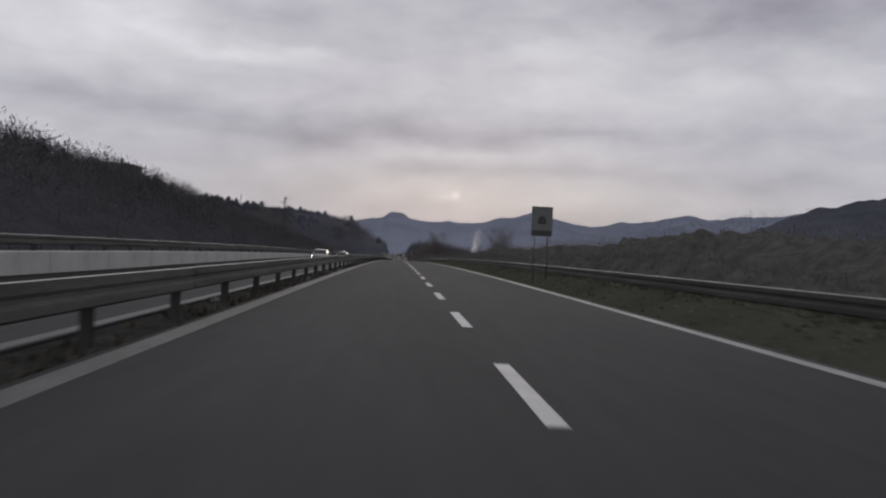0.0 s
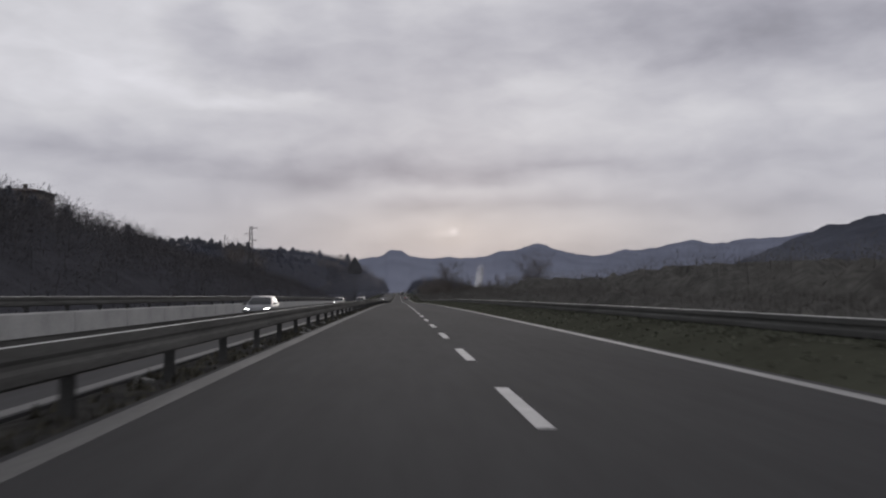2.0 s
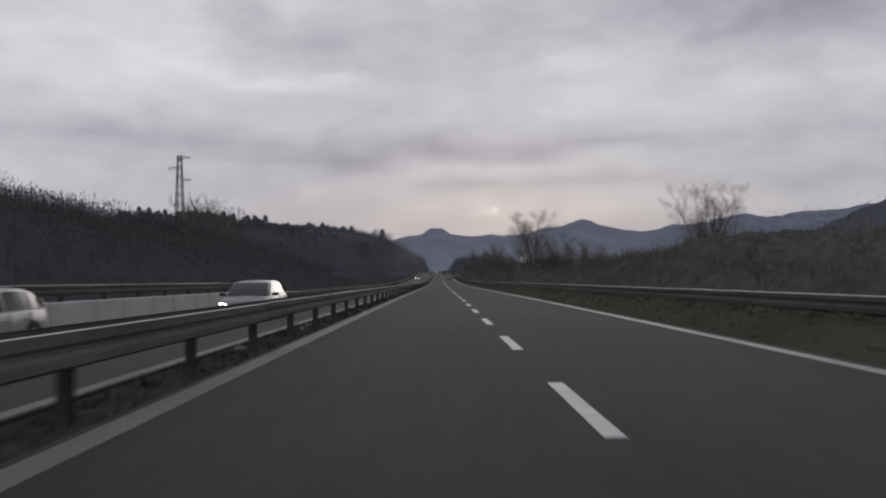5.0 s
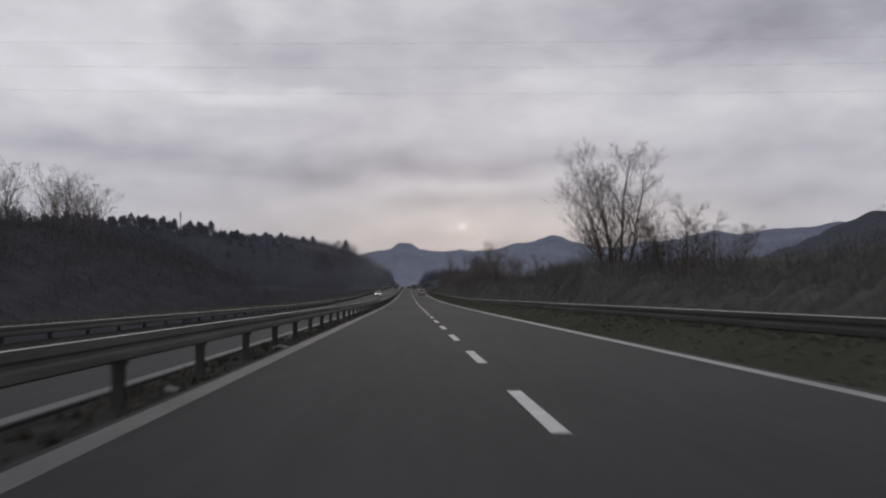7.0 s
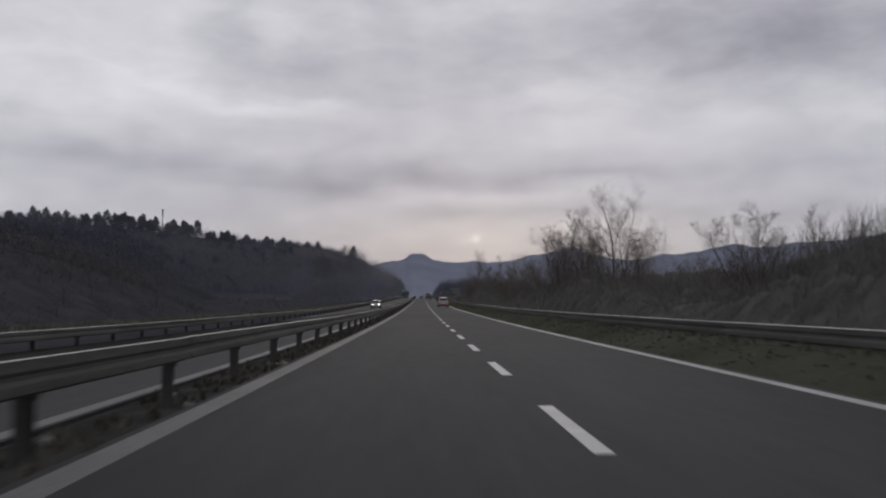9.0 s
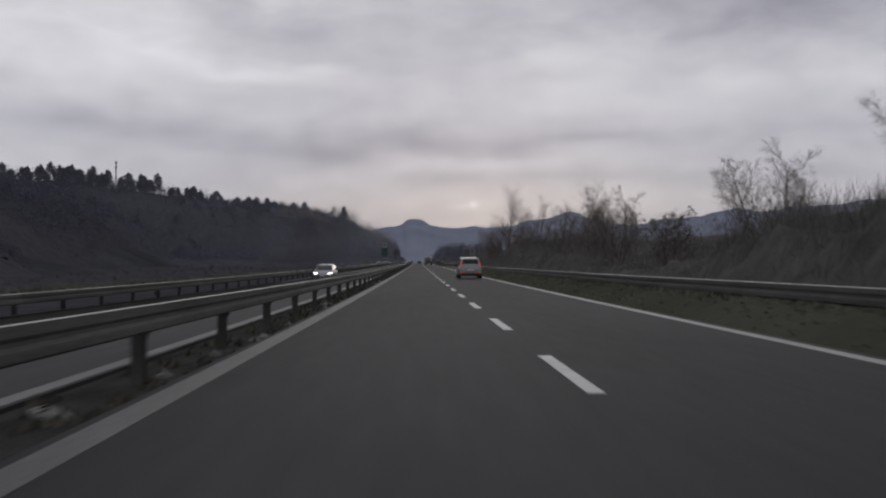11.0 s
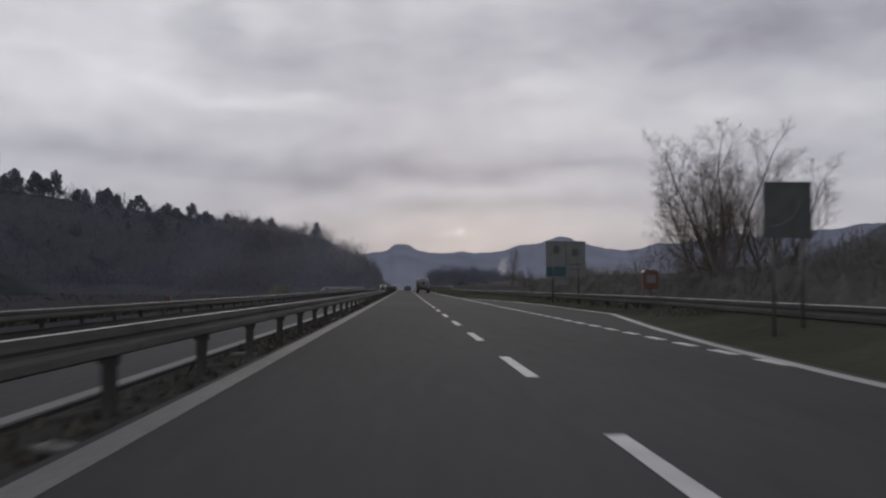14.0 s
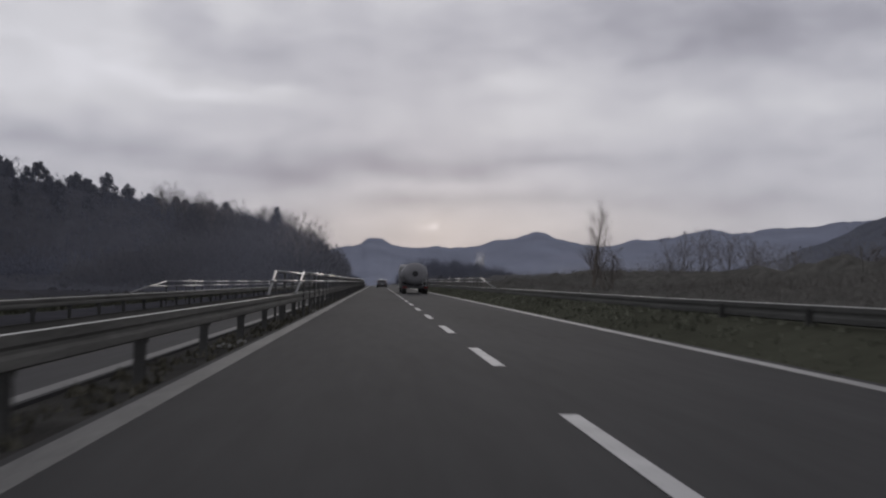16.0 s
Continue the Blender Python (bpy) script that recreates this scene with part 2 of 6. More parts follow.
# thick cloud is lilac, thin cloud nearly white, and the gap over the hills warm
thin = wmath("MINIMUM", wmath("MAXIMUM", wmath("MULTIPLY", wmath("SUBTRACT", tone, 0.36), 3.6), 0.0), 1.0)
tint = blend(warm, blend(thin, (0.955, 0.948, 1.10, 1), (0.98, 0.974, 1.042, 1)), (1.025, 0.972, 0.985, 1))
deck_colour = wn.new("ShaderNodeVectorMath")
deck_colour.operation = "SCALE"
wl.new(tint, deck_colour.inputs[0])
wl.new(tone, deck_colour.inputs["Scale"])
sky = wn.new("ShaderNodeTexSky")
sky.sky_type, sky.sun_disc = "NISHITA", False
sky.sun_elevation, sky.sun_rotation = radians(SUN_EL), radians(SUN_AZ)
sky_light = wn.new("ShaderNodeBackground")
sky_light.inputs["Strength"].default_value = 0.05
wl.new(sky.outputs[0], sky_light.inputs["Color"])
deck_light = wn.new("ShaderNodeBackground")
deck_light.inputs["Strength"].default_value = 1.0
wl.new(deck_colour.outputs[0], deck_light.inputs["Color"])
both = wn.new("ShaderNodeMixShader")
both.inputs[0].default_value = 0.96
wl.new(sky_light.outputs[0], both.inputs[1])
wl.new(deck_light.outputs[0], both.inputs[2])
wout = wn.new("ShaderNodeOutputWorld")
wl.new(both.outputs[0], wout.inputs["Surface"])

sun_data = bpy.data.lights.new("sun", "SUN")
sun_data.energy, sun_data.angle, sun_data.color = 0.5, radians(25), (1.0, 0.93, 0.86)
sun = new("sun", sun_data)
sun.matrix_world = look((math.sin(radians(SUN_AZ)) * 50, math.cos(radians(SUN_AZ)) * 50, 12), (0, 0, 0))


# ---- materials ----
def material(name, colour, rough=0.8, metal=0.0, vary=0.25, scale=3.0, bump=0.0, fine=0.0, stain=None, spec=0.4, per_object=0.0, per_island=0.0, stretch=(1, 1, 1)):
    """Paint, steel, earth: a base colour broken at two scales, with relief."""
    m = bpy.data.materials.new(name)
    m.use_nodes = True
    nt = m.node_tree
    b = nt.nodes["Principled BSDF"]
    b.inputs["Roughness"].default_value, b.inputs["Metallic"].default_value = rough, metal
    b.inputs["Specular IOR Level"].default_value = spec
    tc = nt.nodes.new("ShaderNodeTexCoord")
    mp = nt.nodes.new("ShaderNodeMapping")
    mp.inputs["Scale"].default_value = stretch
    nt.links.new(tc.outputs["Object"], mp.inputs[0])
    big, small = nt.nodes.new("ShaderNodeTexNoise"), nt.nodes.new("ShaderNodeTexNoise")
    big.inputs["Scale"].default_value, small.inputs["Scale"].default_value = scale, scale * 14
    big.inputs["Detail"].default_value, small.inputs["Detail"].default_value = 6, 4
    for n in (big, small):
        nt.links.new(mp.outputs[0], n.inputs["Vector"])
    ramp = nt.nodes.new("ShaderNodeValToRGB")
    dark = stain or tuple(c * (1 - vary) for c in colour)
    light = tuple(min(1, c * (1 + vary * 0.6)) for c in colour)
    ramp.color_ramp.elements[0].position, ramp.color_ramp.elements[1].position = 0.32, 0.68
    ramp.color_ramp.elements[0].color, ramp.color_ramp.elements[1].color = (*dark, 1), (*light, 1)
    add = nt.nodes.new("ShaderNodeMath")
    add.operation = "MULTIPLY_ADD"
    add.inputs[1].default_value = 0.35
    nt.links.new(small.outputs["Fac"], add.inputs[0])
    half = nt.nodes.new("ShaderNodeMath")
    half.operation = "MULTIPLY"
    half.inputs[1].default_value = 0.65
    nt.links.new(big.outputs["Fac"], half.inputs[0])
    nt.links.new(half.outputs[0], add.inputs[2])
    nt.links.new(add.outputs[0], ramp.inputs[0])
    out = ramp.outputs[0]
    for amount, node, socket in ((per_object, "ShaderNodeObjectInfo", "Random"), (per_island, "ShaderNodeNewGeometry", "Random Per Island")):
        if amount:
            src = nt.nodes.new(node)
            rng = nt.nodes.new("ShaderNodeMapRange")
            rng.inputs["To Min"].default_value, rng.inputs["To Max"].default_value = 1 - amount, 1 + amount
            nt.links.new(src.outputs[socket], rng.inputs["Value"])
            vm = nt.nodes.new("ShaderNodeVectorMath")
            vm.operation = "SCALE"
            nt.links.new(out, vm.inputs[0])
            nt.links.new(rng.outputs[0], vm.inputs["Scale"])
            out = vm.outputs[0]
    nt.links.new(out, b.inputs["Base Color"])
    if bump:
        bp = nt.nodes.new("ShaderNodeBump")
        bp.inputs["Strength"].default_value, bp.inputs["Distance"].default_value = bump, fine or 0.02
        nt.links.new(add.outputs[0], bp.inputs["Height"])
        nt.links.new(bp.outputs[0], b.inputs["Normal"])
    return m


def lit(name, colour, strength):
    m = bpy.data.materials.new(name)
    m.use_nodes = True
    b = m.node_tree.nodes["Principled BSDF"]
    b.inputs["Base Color"].default_value = (*[0.25 * c for c in colour], 1)
    b.inputs["Emission Color"].default_value = (*colour, 1)
    b.inputs["Emission Strength"].default_value = strength
    return m


ASPHALT = material("asphalt", (0.046, 0.046, 0.047), 0.95, 0, 0.25, 0.35, 0.5, 0.01, spec=0.08, stretch=(1, 0.12, 1))
ASPHALT_OLD = material("asphalt_worn", (0.050, 0.050, 0.052), 0.95, 0, 0.25, 0.35, 0.5, 0.01, spec=0.08, stretch=(1, 0.12, 1))
PAINT = material("road_paint", (0.40, 0.40, 0.40), 0.7, 0, 0.3, 1.8, 0.2, 0.003, per_object=0.08)
PAINT_EDGE = material("road_paint_edge", (0.27, 0.268, 0.26), 0.7, 0, 0.35, 1.2, 0.2, 0.003, stretch=(1, 0.3, 1))
PAINT_OLD = material("road_paint_old", (0.115, 0.115, 0.112), 0.75, 0, 0.35, 1.2, 0.2, 0.003, stretch=(1, 0.3, 1))
PAINT_WORN = material("road_paint_worn", (0.115, 0.115, 0.112), 0.75, 0, 0.4, 1.2, 0.2, 0.003, stretch=(1, 0.3, 1))
EARTH = material("median_earth", (0.051, 0.050, 0.047), 0.95, 0, 0.5, 1.5, 0.8, 0.05, spec=0.0)
STEEL = material("galvanised_steel", (0.30, 0.31, 0.32), 0.45, 0.75, 0.3, 0.8, 0.1, 0.003, stretch=(1, 0.3, 3), per_object=0.12)
STEEL_DIRTY = material("weathered_steel", (0.094, 0.093, 0.088), 0.9, 0.0, 0.45, 0.9, 0.1, 0.003, spec=0.06, stretch=(1, 0.3, 3), per_object=0.12)
# paler colour for the beams' top lip: a painted highlight of the sky
STEEL_GLINT = material("steel_edge_highlight", (0.36, 0.36, 0.345), 0.6, 0.1, 0.35, 0.6, stretch=(1, 0.2, 3), per_object=0.15)
STEEL_GREY = material("dull_zinc_steel", (0.100, 0.101, 0.096), 0.85, 0.0, 0.4, 0.9, 0.1, 0.003, spec=0.06, stretch=(1, 0.3, 3), per_object=0.12)
POST = material("post_steel", (0.055, 0.055, 0.053), 0.7, 0.1, 0.4, 3, per_object=0.2)
CONCRETE = material("pale_concrete", (0.375, 0.375, 0.362), 0.9, 0, 0.25, 0.6, 0.4, 0.01)
GROUND = material("rough_grass", (0.058, 0.060, 0.046), 0.98, 0, 0.4, 0.25, 0.35, 0.05, stain=(0.043, 0.044, 0.033), spec=0.0)
HILL_SOIL = material("hillside_litter", (0.047, 0.049, 0.053), 1.0, 0, 0.4, 0.05, 0.6, 0.5, spec=0.0)
# haze of distance is mixed into this pale blue base colour
FAR_RIDGE = material("hazed_far_ridge", (0.165, 0.178, 0.228), 1.0, 0, 0.22, 0.006, 0.5, 6.0, spec=0.0)
MID_RIDGE = material("wooded_ridge", (0.062, 0.066, 0.080), 1.0, 0, 0.30, 0.012, 0.6, 5.0, spec=0.0)


# ---- building blocks ----
class Shape:
    """Collects corners and faces, then links them as one mesh object."""

    def __init__(self):
        self.v, self.f = [], []

    def face(self, pts):
        n = len(self.v)
        self.v.extend(pts)
        self.f.append(tuple(range(n, n + len(pts))))

    def box(self, x0, x1, y0, y1, z0, z1):
        n = len(self.v)
        self.v.extend([(x, y, z) for z in (z0, z1) for y in (y0, y1) for x in (x0, x1)])
        self.f.extend(tuple(n + i for i in q) for q in ((0, 2, 3, 1), (4, 5, 7, 6), (0, 1, 5, 4), (2, 6, 7, 3), (0, 4, 6, 2), (1, 3, 7, 5)))

    def tube(self, a, b, ra, rb, n=6, cap=True):
        a, b = Vector(a), Vector(b)
        w = (b - a).normalized() if (b - a).length > 1e-6 else Vector((0, 0, 1))
        u = w.orthogonal().normalized()
        t = w.cross(u)
        k = len(self.v)
        for p, r in ((a, ra), (b, rb)):
            for i in range(n):
                c = 2 * math.pi * i / n
                self.v.append(tuple(p + (u * math.cos(c) + t * math.sin(c)) * r))
        self.f.extend((k + i, k + (i + 1) % n, k + n + (i + 1) % n, k + n + i) for i in range(n))
        if cap:
            self.f.extend((tuple(range(k + n - 1, k - 1, -1)), tuple(range(k + n, k + 2 * n))))

    def loft(self, rings, cap=True, closed=True):
        k, n = len(self.v), len(rings[0])
        for r in rings:
            self.v.extend(r)
        for j in range(len(rings) - 1):
            for i in range(n if closed else n - 1):
                a, b = k + j * n + i, k + j * n + (i + 1) % n
                self.f.append((a, b, b + n, a + n))
        if cap and closed:
            e = k + (len(rings) - 1) * n
            self.f.extend((tuple(range(k + n - 1, k - 1, -1)), tuple(range(e, e + n))))

    def make(self, name, mat, parent=None, label="", smooth=False, tidy=True):
        me = bpy.data.meshes.new(name)
        me.from_pydata([tuple(p) for p in self.v], [], self.f)
        if tidy:
            bm = bmesh.new()
            bm.from_mesh(me)
            bmesh.ops.recalc_face_normals(bm, faces=bm.faces)
            bm.to_mesh(me)
            bm.free()
        for m in (mat if isinstance(mat, (list, tuple)) else [mat]):
            me.materials.append(m)
        if smooth:
            me.polygons.foreach_set("use_smooth", [True] * len(me.polygons))
        ob = new(name, me)
        if parent is not None:
            ob.parent = parent
        if label:
            tagged(ob, label)
        return ob


def thing(name, place, label, category, group="", turn=0.0):
    e = new(name)
    e.matrix_basis = pose(*place, 0, 0, turn)
    e.empty_display_size = 0.3
    return tagged(e, label, category, group)


# ---- the lie of the land ----
GRADE = [(-400, 0.2), (0, 0.2), (40, -0.05), (90, -0.25), (130, -0.35), (225, -0.62), (300, -0.58), (350, -0.35), (390, -0.1),
         (450, 0.15), (500, 0.23), (620, 0.32), (720, 0.32), (900, 0.1), (1200, 0.0), (6000, 0.0)]
G_Y, G_S = [g[0] for g in GRADE], [g[1] for g in GRADE]
ROAD_Y = np.arange(-600, 6600, 2.0)
ROAD_Z = np.concatenate([[0], np.cumsum(np.tan(np.radians(np.interp(ROAD_Y[:-1] + 1 - 20, G_Y, G_S))) * 2)])
ROAD_Z -= np.interp(0, ROAD_Y, ROAD_Z)


def road_z(y):
    return float(np.interp(y, ROAD_Y, ROAD_Z))


def road_tilt(y):
    return float(np.interp(y - 20, G_Y, G_S))


HILL_Y = [-600, 0, 60, 100, 150, 200, 245, 290, 340, 400, 460, 520, 580, 640, 700, 760, 820, 880, 940, 1000, 1060, 1120, 1200, 1300, 1600, 2200]
HILL_A = [51.0, 43.0, 34.8, 26.0, 26.5, 27.5, 27.5, 27.0, 21.8, 25.0, 20.0, 17.0, 20.5, 25.0, 29.5, 33.5, 37.5, 43.5, 40.0, 40.0, 43.0, 47.0, 50.0, 52.0, 60.0, 70.0]
# where the slope begins, and how steeply it rises
FOOT_Y, FOOT_X, FOOT_L = [440, 560, 640, 852, 885, 915, 1090, 1160, 1300, 2200], [25, 60, 95, 118, 70, 25, 25, 23, 28, 60], [60, 50, 35, 35, 45, 60, 60, 35, 38, 60]


def hill(x, y):
    """Height of the wooded hillside above the road."""
    u = max(-x - float(np.interp(y, FOOT_Y, FOOT_X)), 0.0)
    return float(np.interp(y, HILL_Y, HILL_A)) * (1 - math.exp(-u / float(np.interp(y, FOOT_Y, FOOT_L)))) - 1.5


BAY = [(547, 3.53), (553, 4.0), (560, 4.8), (567, 5.8), (572, 6.55), (590, 6.6), (600, 6.2), (608, 5.4), (615, 4.5), (622, 3.53)]
BAY_Y, BAY_X = [b[0] for b in BAY], [b[1] for b in BAY]


def outer_line(y):
    return float(np.interp(y, BAY_Y, BAY_X))


RAIL_Y, RAIL_X = [540, 566, 606, 632], [5.62, 7.75, 7.75, 5.62]


def rail_x(y):
    return float(np.interp(y, RAIL_Y, RAIL_X))


def berm(x, y):
    """How far the grass rises from the carriageway to the foot of the barrier; x and y may be arrays."""
    edge = np.interp(y, BAY_Y, BAY_X) + np.interp(y, [536, 544, 628, 636], [0.42, 0.9, 0.9, 0.42])
    return 0.42 * np.clip((x - edge) / 1.1, 0, 1)


def land(x, y):
    z = road_z(y)
    if x < -12.2:
        k = min((-12.2 - x) / 12.8, 1.0)
        return z - 0.50 - k * 0.95 + (hill(x, y) + 1.5)
    if x <= -3.62:
        return z - 0.05 - (0.12 * min(max((-4.3 - x) / 0.55, 0), 1)) if x > -4.85 else z - 0.20 - (-4.85 - x) * 0.035
    rise, rx = float(berm(x, y)), rail_x(y) + 0.5
    if x <= rx:
        return z - 0.05 + rise
    k = min((x - rx) / 8.0, 1.0)
    return z - 0.05 + rise - (0.9 + rise) * k + 0.5 * noise.noise((x * 0.03, y * 0.03, 3)) * k


# ---- camera's surroundings: the ground, one sheet to the horizon ----
xs = sorted(set([-5000, -3500, -2500, -1800, -1300, -1000, -800, -650] + list(range(-520, -60, 20)) + list(range(-60, -24, 4)) + [-22, -19, -16, -14, -12.6, -12.3, -12.1, -8, -4.95, -4.8, -4.3, -4.0, -3.7, -3.55, 0, 3.7, 3.9, 4.5, 5.2, 6.2, 7, 8, 9, 9.6, 11, 14, 18, 24, 32, 45, 70, 110, 180, 300, 500, 800, 1300, 2000, 3000, 5000]))
ys = list(range(-600, 1400, 8)) + list(range(1400, 2600, 60)) + list(range(2600, 6600, 200))
sheet = Shape()
sheet.v = [(x, y, land(x, y) - (0.08 if -12.2 < x < -4.9 or -3.6 < x < 3.8 else 0)) for y in ys for x in xs]
nx = len(xs)
sheet.f = [(j * nx + i, j * nx + i + 1, (j + 1) * nx + i + 1, (j + 1) * nx + i) for j in range(len(ys) - 1) for i in range(nx - 1)]
ground = sheet.make("ground", [GROUND, HILL_SOIL, EARTH], smooth=True, tidy=False)
tagged(ground, "rough winter grass verge and dark wooded hillside soil", "ground", kind="structure")
mats = []
for j in range(len(ys) - 1):
    for i in range(nx - 1):
        mx = 0.5 * (xs[i] + xs[i + 1])
        mats.append(1 if mx < -17 else 2 if -4.9 < mx < -3.5 else 0)
ground.data.polygons.foreach_set("material_index", mats)

ALONG = list(range(-120, 1200, 6)) + list(range(1200, 3001, 60))
def ribbon(name, left, right, lift, mat, along, drop=0.12, parent=None):
    """A strip that follows the road between two offsets, with a skirt at its edges."""
    s = Shape()
    for y in along:
        l, r = left(y), right(y)
        zl, zr = road_z(y) + lift(l), road_z(y) + lift(r)
        s.v.extend([(l, y, zl - drop), (l, y, zl), (r, y, zr), (r, y, zr - drop)])
    for j in range(len(along) - 1):
        s.f.extend((j * 4 + i, j * 4 + i + 1, j * 4 + i + 5, j * 4 + i + 4) for i in range(3))
    return s.make(name, mat, parent, tidy=False)


road = ribbon("road", lambda y: -3.66, lambda y: outer_line(y) + 0.28, lambda x: 0.0, ASPHALT, sorted(set(ALONG + list(range(540, 630, 2)))))
tagged(road, "dark grey asphalt carriageway of two lanes with a bay", "road", kind="structure")
cross = lambda x: -0.13 - 0.035 * max(-4.85 - x, 0)
road_2 = ribbon("road_opposite", lambda y: -12.25, lambda y: -4.85, lambda x: cross(x), ASPHALT_OLD, ALONG)
tagged(road_2, "grey asphalt carriageway for the oncoming traffic", "road", kind="structure")

# painted lines, thin films on the asphalt
tagged(ribbon("edge_line", lambda y: -3.57, lambda y: -3.31, lambda x: 0.005, PAINT_WORN, ALONG, 0.004, road), "worn white edge line beside the median")
right_y = sorted(set(ALONG + list(range(540, 630, 2))))
tagged(ribbon("edge_line", lambda y: outer_line(y) - 0.11, lambda y: outer_line(y) + 0.11, lambda x: 0.005, PAINT_EDGE, right_y, 0.004, road), "white edge line that swings out round the bay")
tagged(ribbon("edge_line", lambda y: -5.13, lambda y: -4.91, lambda x: cross(x) + 0.005, PAINT_OLD, ALONG, 0.004, road_2), "white edge line")
tagged(ribbon("edge_line", lambda y: -12.0, lambda y: -11.8, lambda x: cross(x) + 0.005, PAINT_OLD, ALONG, 0.004, road_2), "white edge line")


def dashes(parent, x, first, step, length, width, count, lift):
    s = Shape()
    s.box(-width / 2, width / 2, -length, 0, 0.0, 0.005)
    ob = s.make("lane_dash", PAINT, parent)
    for k in range(count):
        y = first + k * step
        o = ob if k == 0 else ob.copy()
        if k:
            scene.collection.objects.link(o)
        o.matrix_basis = pose(x, y, road_z(y) + lift + 0.002, road_tilt(y), 0, 0)


dashes(road, 0.0, 8.38 - 7.05 * 4, 7.05, 3.0, 0.15, 150, 0.0)
dashes(road, 3.62, 550.6, 1.95, 1.05, 0.2, 36, 0.0)
dashes(road_2, -8.45, 2.0 - 7.05 * 4, 7.05, 2.82, 0.15, 110, cross(-8.45))


# ---- mountains ----
def ridge(name, mat, label, profile, dist, depth, base, step, rough, seed):
    """A range: headings and heights of its crest in degrees, seen from the road at y = 290."""
    s = Shape()
    az0, az1 = profile[0][0], profile[-1][0]
    n = int((az1 - az0) / step) + 1
    rows = 9
    for i in range(n):
        a = az0 + i * step
        e = float(np.interp(a, [p[0] for p in profile], [p[1] for p in profile]))
        d = dist(a)
        for r in range(rows):
            k = r / (rows - 2)
            dd = d - depth * (1 - k)
            top = d * math.tan(radians(e)) + 0.5
            h = base + (top - base) * (math.sin(min(k, 1) * math.pi / 2) ** 1.15) if r < rows - 1 else base
            if 0 < r < rows - 1:
                h += rough * (0.4 * k * noise.fractal((a * 0.7 + seed, k * 3, seed), 1.0, 2.1, 5) if r < rows - 2 else 0.06 * noise.fractal((a * 4 + seed, 7.7, seed), 0.9, 2.2, 5))
            if r == rows - 1:
                dd = d + depth * 0.25
            x = dd * math.sin(radians(a))
            s.v.append((x, 290 + dd * math.cos(radians(a)), h))
    s.f = [(i * rows + r, (i + 1) * rows + r, (i + 1) * rows + r + 1, i * rows + r + 1) for i in range(n - 1) for r in range(rows - 1)]
    ob = s.make(name, mat, smooth=True)
    return tagged(ob, label, "mountain", kind="structure")


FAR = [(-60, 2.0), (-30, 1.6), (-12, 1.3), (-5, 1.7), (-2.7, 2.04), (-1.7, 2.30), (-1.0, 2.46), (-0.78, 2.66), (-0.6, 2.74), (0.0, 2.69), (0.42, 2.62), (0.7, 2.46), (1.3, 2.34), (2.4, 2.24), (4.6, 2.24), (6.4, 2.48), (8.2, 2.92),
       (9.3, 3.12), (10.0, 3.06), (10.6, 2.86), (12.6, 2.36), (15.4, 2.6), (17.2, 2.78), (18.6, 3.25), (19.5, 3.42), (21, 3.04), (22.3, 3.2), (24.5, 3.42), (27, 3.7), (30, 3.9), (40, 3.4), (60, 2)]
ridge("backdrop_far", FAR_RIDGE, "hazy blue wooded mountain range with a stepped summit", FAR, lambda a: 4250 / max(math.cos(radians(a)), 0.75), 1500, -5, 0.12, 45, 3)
NEARER = [(15, 0.4), (19, 0.9), (22, 1.5), (24.5, 2.5), (26.6, 3.4), (28.5, 3.95), (30.6, 4.5), (34, 5.2), (42, 5.6), (60, 4.5), (90, 3)]
ridge("backdrop_nearer", MID_RIDGE, "dark wooded mountain slope beside the valley", NEARER, lambda a: 2900.0, 1300, -3, 0.15, 40, 11)

# ---- guardrails ----
WAVE = [(0.060, 0.158), (0.074, 0.153), (0.08, 0.132), (0.08, 0.06), (0.06, 0.025), (0.06, -0.01), (0.079, -0.045), (0.08, -0.07), (0.078, -0.125), (0.03, -0.155)]


def beam_mesh(length, side, tall=1.0, lip=0.03):
    """A length of two-wave crash barrier, facing +x for side 1."""
    s = Shape()
    wave = [(p, 0.159 - lip if k == 2 else z) for k, (p, z) in enumerate(WAVE)]
    ring = [(p * side, z * tall) for p, z in wave] + [((p - 0.012) * side, z * tall) for p, z in reversed(wave)]
    s.loft([[(a, y, z) for a, z in ring] for y in (0.0, length * 0.5, length + 0.04)])
    # the lapped joint with its bolts
    for z in (-0.07, 0.0, 0.07):
        s.tube((0.07 * side if z else 0.0, 0.12, z * tall * 1.3), (0.095 * side if z else 0.02 * side, 0.12, z * tall * 1.3), 0.018, 0.014, 6)
    return s


